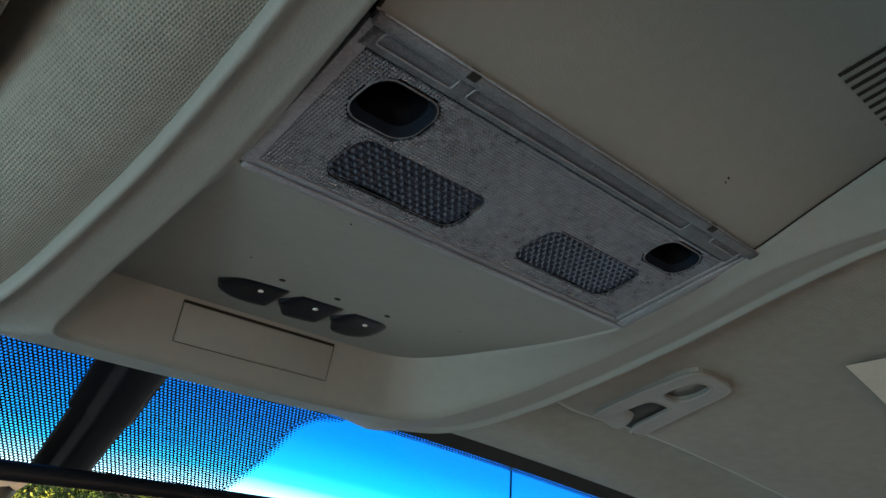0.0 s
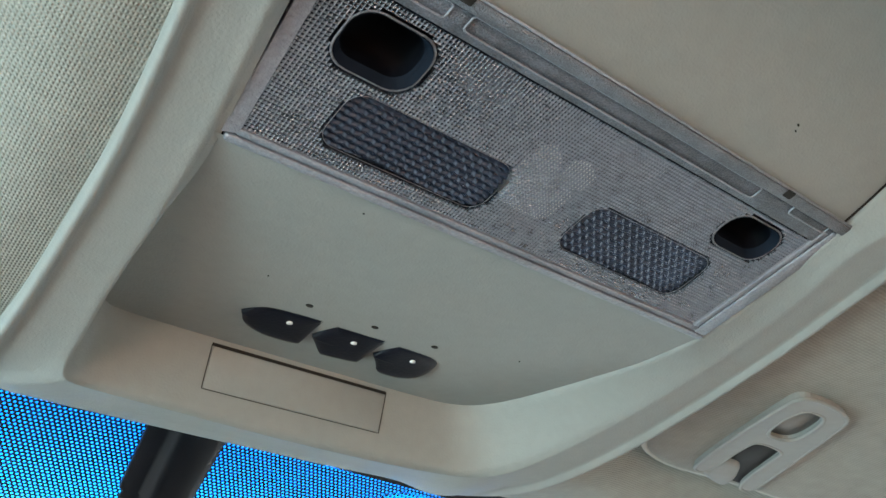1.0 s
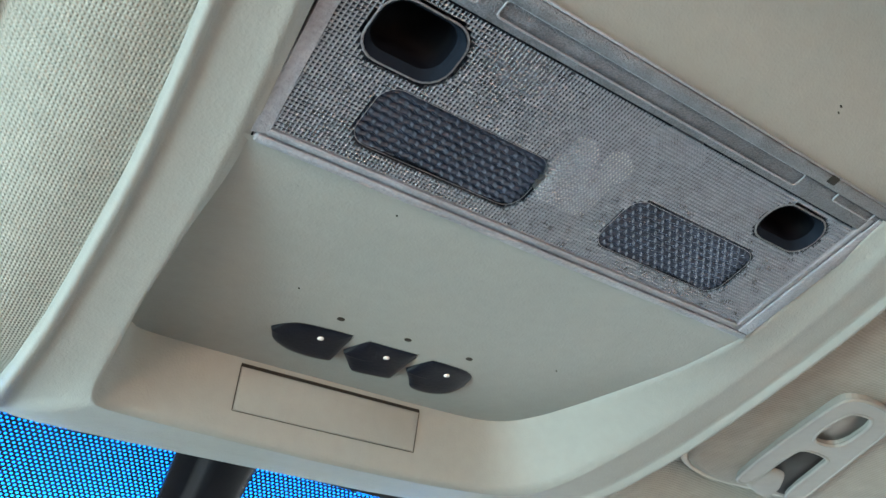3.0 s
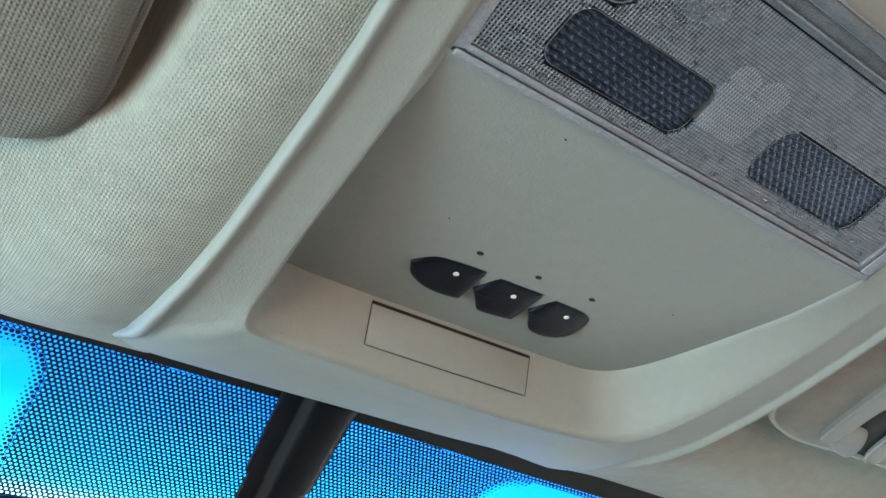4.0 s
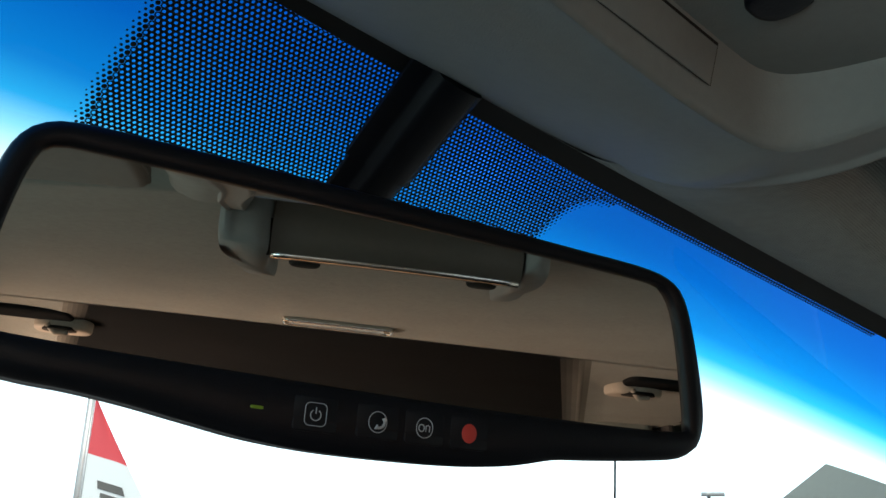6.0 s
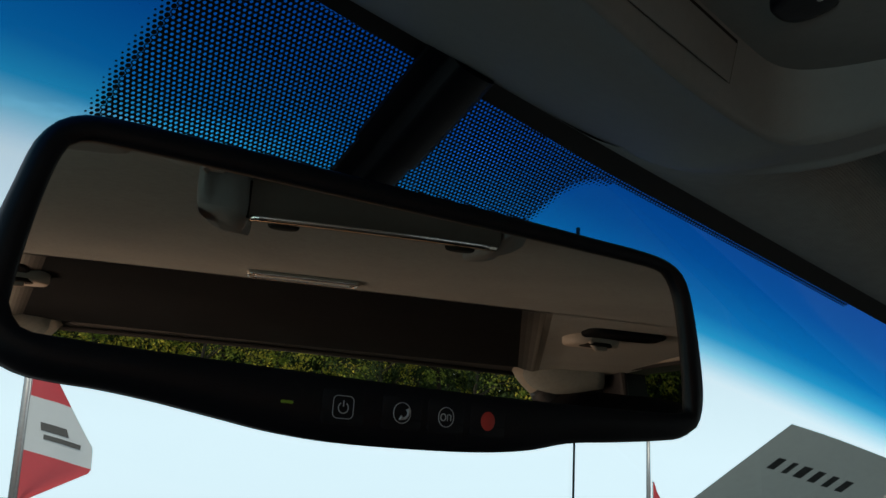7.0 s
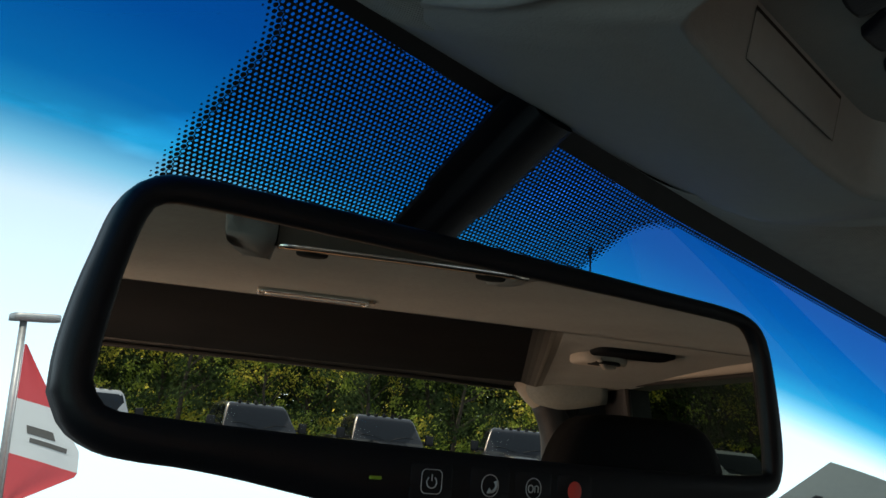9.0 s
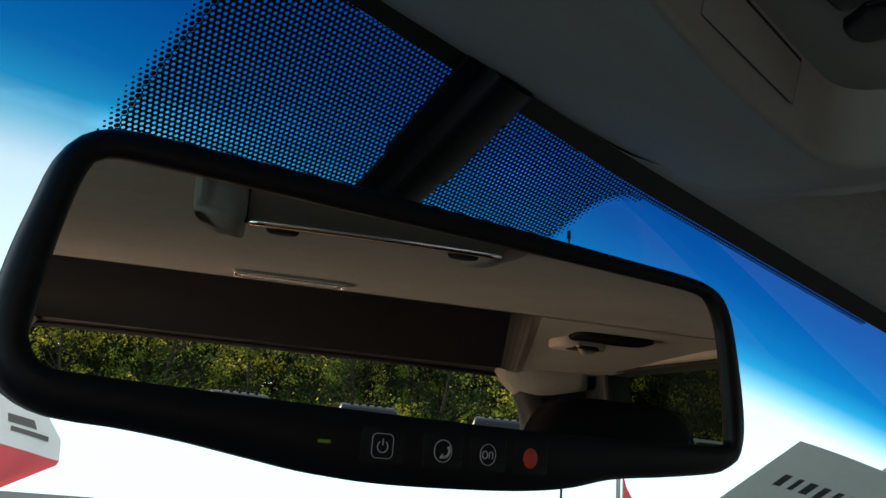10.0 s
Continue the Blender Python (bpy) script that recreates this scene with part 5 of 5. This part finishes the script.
TRUCK_PALE = material("silver_truck_paint", (0.45, 0.46, 0.47), rough=0.22, metal=0.3, coat=0.7, vary=0.04)
TRUCK_GLASS = material("dark_truck_glass", (0.006, 0.009, 0.013), rough=0.05, spec=0.38, vary=0.0)
HEADLAMP = material("clear_headlamp_lens", (0.66, 0.67, 0.70), rough=0.18, metal=0.6, vary=0.25, scale=14)
STEEL = material("galvanised_pole", (0.42, 0.42, 0.42), rough=0.5, metal=0.7, vary=0.12)
FLAG_RED = material("red_flag_cloth", (0.66, 0.05, 0.06), rough=0.8, vary=0.08)
FLAG_WHITE = material("white_flag_cloth", (0.78, 0.78, 0.77), rough=0.8, vary=0.04)


def leaf_material(name, color):
    m = material(name, color, rough=0.8, spec=0.08, vary=0.35, scale=1.2)
    n, l = m.node_tree.nodes, m.node_tree.links
    tr, mx = n.new("ShaderNodeBsdfTranslucent"), n.new("ShaderNodeMixShader")
    tr.inputs[0].default_value = (color[0] * 4.4, color[1] * 4.1, color[2] * 3.4, 1)
    mx.inputs[0].default_value = 0.55
    l.new(n["Principled BSDF"].outputs[0], mx.inputs[1])
    l.new(tr.outputs[0], mx.inputs[2])
    l.new(mx.outputs[0], n["Material Output"].inputs[0])
    return m


for cloth_mat, tone in ((FLAG_RED, (0.8, 0.16, 0.17)), (FLAG_WHITE, (0.8, 0.8, 0.8)), (STICKER, (0.42, 0.43, 0.38))):
    nn, ll = cloth_mat.node_tree.nodes, cloth_mat.node_tree.links
    tl, mxs = nn.new("ShaderNodeBsdfTranslucent"), nn.new("ShaderNodeMixShader")
    tl.inputs[0].default_value, mxs.inputs[0].default_value = (*tone, 1), 0.5
    ll.new(nn["Principled BSDF"].outputs[0], mxs.inputs[1])
    ll.new(tl.outputs[0], mxs.inputs[2])
    ll.new(mxs.outputs[0], nn["Material Output"].inputs[0])
# last, near-black leaf paints the shade between brighter clumps
LEAVES = [leaf_material("green_leaf", (0.10, 0.14, 0.036)), leaf_material("yellowing_leaf", (0.21, 0.21, 0.045)), leaf_material("shaded_green_leaf", (0.016, 0.028, 0.014))]

# one sheet: level round the parked cars, falling away ahead of them
gx = [-3000, -600, -150, -60, -25, -8, 0, 8, 25, 60, 150, 600, 3000]
def fall(x, y):
    d = 0.77 * x + 0.64 * y
    return -0.055 * max(0.0, d - 5.0) + 0.10 * min(1.0, max(0.0, (-y - 8) / 17))
gr = mesh("ground", [(x, y, fall(x, y)) for y in gx for x in gx], grid_faces(len(gx), len(gx)), ASPHALT, world=True)
tagged(gr, "worn pale grey asphalt of the parking lot", "ground", kind="structure")
v = []
for i in range(41):
    for j in range(9):
        x, y = -60 + 3 * i, -29.5 - 8 * j
        v.append((x, y, 0.15 + 0.25 * noise.noise(Vector((x * 0.2, y * 0.2, 0))) * min(1, j)))
gs = mesh("grass_verge", v, grid_faces(41, 9), GRASS, world=True)
tagged(gs, "rough green and yellow grass verge behind the trucks", "grass", kind="structure")
# tall weeds along the verge
rng = random.Random(11)
wv, wf = [], []
for k in range(5200):
    x, y = rng.uniform(-16, 24), rng.uniform(-33.5, -28.9)
    h, a = rng.uniform(0.25, 1.0), rng.uniform(0, math.pi)
    dx, dy, lean = 0.035 * math.cos(a), 0.035 * math.sin(a), rng.uniform(-0.2, 0.2)
    i = len(wv)
    wv += [(x - dx, y - dy, 0.1), (x + dx, y + dy, 0.1), (x + lean, y + lean * 0.5, h + 0.1)]
    wf.append((i, i + 1, i + 2))
wd = mesh("weeds", wv, wf, LEAVES[1], smooth=False, world=True)
tagged(wd, "tall dry weeds at the foot of the woods", "weeds", kind="stuff")


def build_tree(seed, height, spread, tones):
    rng = random.Random(seed)
    tr = thing("tree", (0, 0, 0), "leafy broadleaf tree at the edge of the woods", "tree", group="trees of the woods")
    pts = [(0, 0, 0)]
    for k in range(1, 8):
        pts.append((pts[-1][0] + rng.uniform(-0.15, 0.15), pts[-1][1] + rng.uniform(-0.15, 0.15), height * 0.9 * k / 7))
    v, f = tube(pts, [0.13 - 0.015 * k for k in range(8)], 7)
    limbs = []
    for k in range(14):
        b = Vector(pts[2 + k % 5])
        a = rng.uniform(0, 2 * math.pi)
        r = spread * rng.uniform(0.5, 0.95)
        e = b + Vector((r * math.cos(a), r * math.sin(a), rng.uniform(0.4, 1.8)))
        q = b.lerp(e, 0.5) + Vector((0, 0, 0.3))
        lv, lf = tube([b, q, e], [0.04, 0.026, 0.01], 5)
        o = len(v)
        v += lv
        f += [tuple(i + o for i in g) for g in lf]
        limbs.append((b, q, e))
    mesh("trunk", v, f, BARK, tr, world=True)
    cv, cf, ci = [], [], []
    for k in range(130):
        # dark and bright leaf tones paint shaded and sunlit clumps
        tone = rng.choices((0, 1, 2), tones)[0]
        b, q, e = limbs[k % len(limbs)]
        c = q.lerp(e, rng.uniform(0, 1.15)) + Vector((rng.gauss(0, 0.5), rng.gauss(0, 0.5), rng.gauss(0.2, 0.7)))
        if k > 84:
            c = Vector((rng.gauss(0, spread * 0.3), rng.gauss(0, spread * 0.3), height * rng.uniform(0.7, 1.02)))
        if k < 30:
            c = Vector((rng.gauss(0, spread * 0.5), rng.gauss(0, spread * 0.5), height * rng.uniform(0.08, 0.3)))
        rad = rng.uniform(0.3, 0.75)
        for _ in range(64):
            d = Vector((rng.gauss(0, 1), rng.gauss(0, 1), rng.gauss(0, 0.8))) * rad * 0.5
            p = c + d
            n = Vector((rng.uniform(-1, 1), rng.uniform(-1, 1), rng.uniform(-0.4, 1))).normalized()
            t = n.orthogonal().normalized()
            w = n.cross(t)
            s = rng.uniform(0.045, 0.115)
            i = len(cv)
            cv += [tuple(p - t * s), tuple(p + w * s * 0.5), tuple(p + t * s), tuple(p - w * s * 0.5)]
            cf.append((i, i + 1, i + 2, i + 3))
            ci.append(tone)
    mesh("crown", cv, cf, LEAVES[0], tr, smooth=False, world=True, mats=LEAVES, index=ci)
    return tr


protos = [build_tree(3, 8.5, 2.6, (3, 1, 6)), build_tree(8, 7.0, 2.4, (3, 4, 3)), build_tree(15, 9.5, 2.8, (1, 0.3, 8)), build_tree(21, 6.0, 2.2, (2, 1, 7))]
spots = []
rng = random.Random(4)
for row in range(3):
    for k in range(15):
        spots.append((-22 + 3.3 * k + rng.uniform(-0.8, 0.8) + row * 0.9, -34.0 - 4.6 * row + rng.uniform(-0.8, 0.8), rng.uniform(0, 6.28), rng.uniform(0.66, 0.9) + 0.2 * row, rng.randrange(4)))
for k, (x, y, a, s, i) in enumerate(spots):
    m = Matrix.Translation((x, y, 0.14)) @ Matrix.Rotation(a, 4, "Z") @ Matrix.Diagonal((s, s, s, 1))
    if k < 4:
        protos[k].matrix_basis = m
    else:
        src = protos[i]
        c = copy_thing(src, m)
        c.matrix_basis = m
# one bank of farther woods behind the trees, in the painted shade tone
bv, bf = [], []
rng = random.Random(9)
for k in range(40000):
    x, y, z = rng.uniform(-34, 44), rng.uniform(-62, -54), rng.uniform(0, 1) ** 0.8 * 9
    s, a, e = rng.uniform(0.25, 0.55), rng.uniform(0, 6.28), rng.uniform(-0.8, 0.8)
    t = Vector((math.cos(a), math.sin(a), e)).normalized()
    w = t.orthogonal().normalized()
    p = Vector((x, y, z))
    i = len(bv)
    bv += [tuple(p - t * s), tuple(p + w * s * 0.6), tuple(p + t * s), tuple(p - w * s * 0.6)]
    bf.append((i, i + 1, i + 2, i + 3))
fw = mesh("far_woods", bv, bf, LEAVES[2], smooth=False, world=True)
tagged(fw, "dark dense woods behind the parking lot", "woods", kind="stuff")


# low bushes in front of the trunks
bv, bf = [], []
rng = random.Random(17)
for k in range(150):
    c = Vector((rng.uniform(-17, 26), rng.uniform(-33.2, -31.0), 0.1))
    h, r = rng.uniform(0.7, 2.5), rng.uniform(0.5, 1.2)
    for _ in range(170):
        a, t = rng.uniform(0, 6.28), rng.uniform(0, 1)
        d = r * (1 - 0.75 * t) * math.sqrt(rng.uniform(0, 1))
        p = c + Vector((d * math.cos(a), d * math.sin(a), h * t + rng.uniform(-0.1, 0.1)))
        n = Vector((rng.uniform(-1, 1), rng.uniform(-1, 1), rng.uniform(-0.3, 1))).normalized()
        u = n.orthogonal().normalized()
        w = n.cross(u)
        q = rng.uniform(0.04, 0.09)
        i = len(bv)
        bv += [tuple(p - u * q), tuple(p + w * q * 0.5), tuple(p + u * q), tuple(p - w * q * 0.5)]
        bf.append((i, i + 1, i + 2, i + 3))
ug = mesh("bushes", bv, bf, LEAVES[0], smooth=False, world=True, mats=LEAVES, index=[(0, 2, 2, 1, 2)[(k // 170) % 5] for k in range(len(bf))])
tagged(ug, "low green and yellowing bushes at the edge of the woods", "bushes", kind="stuff")


def build_truck(paint, label):
    """A large pickup, nose towards +y, its front axle at the origin; metres."""
    tk = thing("pickup_truck", (0, 0, 0), label, "pickup truck", group="trucks parked behind")
    def loft(name, sections, mat, bevel=0.0, smooth=True, parent=tk, lab=""):
        v = [p for s in sections for p in s]
        n = len(sections[0])
        f = grid_faces(len(sections), n, True) + [tuple(range(n))[::-1], tuple(range((len(sections) - 1) * n, len(sections) * n))]
        ob = mesh(name, v, f, mat, parent, smooth, lab, world=True)
        return smooth_by_angle(ob, 40)
    def sec(y, w, z0, z1, r=0.09, crown=0.0):
        o = rounded(-w, z0, w, z1, r, 4)
        return [(a, y, b + (crown * (1 - (a / w) ** 2) if b > (z0 + z1) / 2 else 0)) for a, b in o]
    loft("front_body", [sec(0.92, 0.84, 0.52, 1.02, 0.1, 0.06), sec(0.86, 0.93, 0.48, 1.10, 0.12, 0.07), sec(0.5, 0.98, 0.48, 1.17, 0.12, 0.08), sec(-0.3, 1.01, 0.5, 1.25, 0.12, 0.07), sec(-0.75, 1.01, 0.5, 1.31, 0.1, 0.03)], paint)
    loft("cab_lower", [sec(-0.75, 1.01, 0.5, 1.32), sec(-1.5, 1.02, 0.5, 1.33), sec(-2.9, 1.02, 0.5, 1.33)], paint)
    def taper(s):
        return [(a * (1 - 0.19 * (b - 1.28) / 0.7), y, b) for a, y, b in s]
    loft("cab_roof", [taper(s) for s in (sec(-0.62, 0.97, 1.28, 1.34, 0.03), sec(-1.05, 0.97, 1.28, 1.80, 0.12, 0.02), sec(-1.14, 0.97, 1.28, 1.885, 0.13, 0.02), sec(-1.21, 0.965, 1.28, 1.94, 0.13, 0.025), sec(-1.3, 0.96, 1.28, 1.968, 0.13, 0.03), sec(-1.45, 0.96, 1.28, 1.98, 0.13, 0.03), sec(-2.2, 0.96, 1.28, 1.99, 0.13, 0.03), sec(-2.85, 0.96, 1.28, 1.93, 0.13, 0.02))], paint)
    gv = []
    for y, z, w in ((-0.635, 1.345, 0.86), (-0.82, 1.555, 0.825), (-1.0, 1.765, 0.78), (-1.115, 1.865, 0.745)):
        gv += [(w * k / 4, y - 0.03 * (k / 4) ** 2 + 0.012, z + 0.012) for k in range(-4, 5)]
    mesh("windshield", gv, grid_faces(4, 9), TRUCK_GLASS, tk, True, world=True)
    for sx in (-1, 1):
        v, f = tube([(sx * 0.1, -0.625, 1.385), (sx * 0.42, -0.72, 1.47), (sx * 0.70, -0.73, 1.47)], 0.006, 5)
        mesh("wiper", v, f, BLACK_MATT, tk, world=True)
    v, f = slab(rounded(-0.42, -0.62, 0.42, 0.70, 0.2), lambda a, b, h: (a * (0.82 + 0.2 * (0.7 - b)), b, 1.305 - 0.115 * (b + 0.62) / 1.32 + 0.03 * (1 - (b - 0.1) ** 2) + h), -0.1, 0.035, 0.03)
    mesh("bonnet_dome", v, f, paint, tk, world=True)
    for sx in (-1, 1):
        part("fog_lamp", box_bm((0.22, 0.06, 0.09), (sx * 0.70, 1.05, 0.60), 0.03), HEADLAMP, tk, "small clear fog lamp")
    for sx in (-1, 1):
        mesh("side_window", [(sx * 0.957, -0.95, 1.38), (sx * 0.957, -1.75, 1.38), (sx * 0.822, -1.75, 1.87), (sx * 0.825, -1.30, 1.87)], [(0, 1, 2, 3)], TRUCK_GLASS, tk, False, world=True)
        mesh("side_window", [(sx * 0.957, -1.85, 1.38), (sx * 0.957, -2.65, 1.38), (sx * 0.822, -2.6, 1.87), (sx * 0.822, -1.85, 1.87)], [(0, 1, 2, 3)], TRUCK_GLASS, tk, False, world=True)
        part("headlight", box_bm((0.34, 0.14, 0.18), (sx * 0.755, 0.905, 0.965), 0.05), HEADLAMP, tk, "clear headlamp")
        mr = part("door_mirror", box_bm((0.22, 0.10, 0.27), (sx * 1.20, -0.95, 1.45), 0.045, 3), BLACK_GLOSS, tk, "large black towing mirror")
        part("mirror_arm", box_bm((0.20, 0.06, 0.07), (sx * 1.04, -0.97, 1.38), 0.02), BLACK_MATT, tk)
        for y in (0.0, -3.75):
            v, f = tube([(sx * 0.74, y, 0.42), (sx * 1.0, y, 0.42)], 0.42, 22)
            wh = mesh("wheel", v, f, RUBBER, tk, False, world=True)
            v, f = tube([(sx * 0.99, y, 0.42), (sx * 1.015, y, 0.42)], 0.25, 16)
            mesh("rim", v, f, CHROME, wh, False, world=True)
    gr = part("grille", box_bm((1.16, 0.08, 0.36), (0, 0.93, 0.93), 0.06, 3), BLACK_GLOSS, tk, "black grille in a chrome frame")
    v, f = ring_tube(rounded(-0.57, 0.76, 0.57, 1.10, 0.12), lambda a, b, h: (a, 0.965 + h, b), 0.011)
    mesh("grille_frame", v, f, CHROME, gr, world=True)
    for k in (-1, 1):
        v, f = ring_tube(rounded(k * 0.37 - 0.15, 0.885, k * 0.37 + 0.15, 0.96, 0.02), lambda a, b, h: (a, 0.985 + h, b), 0.012)
        mesh("grille_bar", v, f, CHROME, gr, world=True)
    for k in range(3):
        part("badge_shape", box_bm((0.085, 0.02, 0.06), (-0.12 + 0.12 * k, 0.985, 0.92), 0.012), CHROME, gr, "plain chrome badge shape")
    part("bumper", box_bm((1.96, 0.22, 0.16), (0, 0.95, 0.62), 0.06, 3), CHROME, tk, "chrome front bumper")
    part("bumper_step", box_bm((1.7, 0.16, 0.20), (0, 0.93, 0.43), 0.04, 2), BLACK_MATT, tk)
    for k in range(5):
        part("roof_marker", box_bm((0.09, 0.10, 0.045), (-0.44 + 0.22 * k, -1.32, 2.005), 0.015), BLACK_GLOSS, tk, "small dark roof marker lamp")
    part("roof_fin", box_bm((0.03, 0.12, 0.07), (0.12, -1.9, 2.05), 0.01), BLACK_MATT, tk)
    for sx in (-1, 1):
        part("bed_side", box_bm((0.10, 2.4, 0.85), (sx * 0.97, -4.2, 0.95), 0.04), paint, tk)
    part("bed_floor", box_bm((1.9, 2.4, 0.1), (0, -4.2, 0.6), 0.02), BLACK_MATT, tk)
    part("tailgate", box_bm((1.9, 0.08, 0.8), (0, -5.42, 0.95), 0.03), paint, tk)
    return tk


t_dark = build_truck(TRUCK_DARK, "black crew cab pickup truck with chrome bumper parked nose out")
t_pale = build_truck(TRUCK_PALE, "silver pickup truck with large towing mirrors")
t_pale.matrix_basis = pose(-3.75, -23.2, 0.09, 0, 0, -12)
t_dark.matrix_basis = pose(0.42, -23.1, 0.09, 0, 0, -14)
for x, y, a in ((3.6, -23.1, -5), (7.0, -23.1, 10)):
    copy_thing(t_dark, pose(x, y, 0.09, 0, 0, a))
for x, y, a in ((10.9, -23.0, -8), (13.8, -23.1, -9)):
    copy_thing(t_pale, pose(x, y, 0.09, 0, 0, a))


# ---- ahead of the car: lamp post, flags ----
def lean(x, y):
    return Matrix.Translation((x, y, 0)) @ Matrix.Rotation(radians(-2.1), 4, "Y")


def build_lamp_post(x, y, top, label):
    lp = thing("lamp_post", (x - 0.15, y, fall(x, y)), label, "lamp post", group="lot lamp posts")
    m = lean(x, y)
    v, f = tube([m @ Vector((0, 0, z)) for z in (fall(x, y) - 0.3, 0.5 * top, top)], [0.10, 0.09, 0.075], 12)
    mesh("pole", v, f, STEEL, lp, world=True)
    v, f = slab(rounded(-0.24, -0.3, 0.66, 0.3, 0.12), lambda a, b, h: tuple(m @ Vector((a, b * 0.6 - a * 0.35, top + 0.08 + h + 0.05 * a))), -0.085, 0.085, 0.04)
    mesh("lamp_head", v, f, STEEL, lp, world=True)


build_lamp_post(9.08, 19.75, 4.25, "grey steel parking lot lamp post with a flat head")
build_lamp_post(35.0, 19.0, 3.65, "distant steel lamp post of the parking lot")


def build_flag(x, y, top, size, seed, label):
    """Two fluttering pennants, red and white, on a thin pole."""
    fl = thing("pennant_flag", (x, y, fall(x, y)), label, "flag", group="flags ahead")
    m = lean(x, y)
    v, f = tube([m @ Vector((0, 0, z)) for z in (fall(x, y) - 0.05, top * 0.5, top + 0.05)], [0.028, 0.024, 0.018], 8)
    mesh("flag_pole", v, f, STEEL, fl, world=True)
    def at(u, w, off=0.0):
        width = 1.43 * size * (min(1.0, w / 0.55) if w < 0.70 else max(0.0, (1 - w) / 0.30)) + 0.02
        wave = 0.09 * size * math.sin(5.5 * u + seed + 4 * w) * u
        return tuple(m @ Vector((width * u * 0.88 + 0.03, -width * u * 0.45 + wave - off, top - 3.4 * size * w - 0.26 * width * u - 0.02 * wave)))
    def cloth(name, w0, w1, mat, lab):
        vv = [at(i / 16, w0 + (w1 - w0) * j / 10) for j in range(11) for i in range(17)]
        mesh(name, vv, grid_faces(11, 17), mat, fl, True, lab, world=True)
    cloth("red_top", 0.0, 0.34, FLAG_RED, "red upper cloth")
    cloth("white_middle", 0.34, 0.68, FLAG_WHITE, "white middle cloth with dark print")
    cloth("red_bottom", 0.68, 1.0, FLAG_RED, "red pointed lower cloth")
    for u0, u1, w0, w1 in ((0.20, 0.62, 0.485, 0.535), (0.24, 0.80, 0.555, 0.585)):
        vv = [at(u0 + (u1 - u0) * i / 10, w, 0.02) for w in (w0, w1) for i in range(11)]
        mesh("print_bar", vv, grid_faces(2, 11), INK, fl, True, "plain dark bar of print", world=True)
    return fl


build_flag(8.72, 18.85, 3.66, 0.95, 0.4, "red and white pennant flag on a thin steel pole")
build_flag(35.0, 18.8, 1.72, 0.8, 2.0, "small red pennant on a far pole")
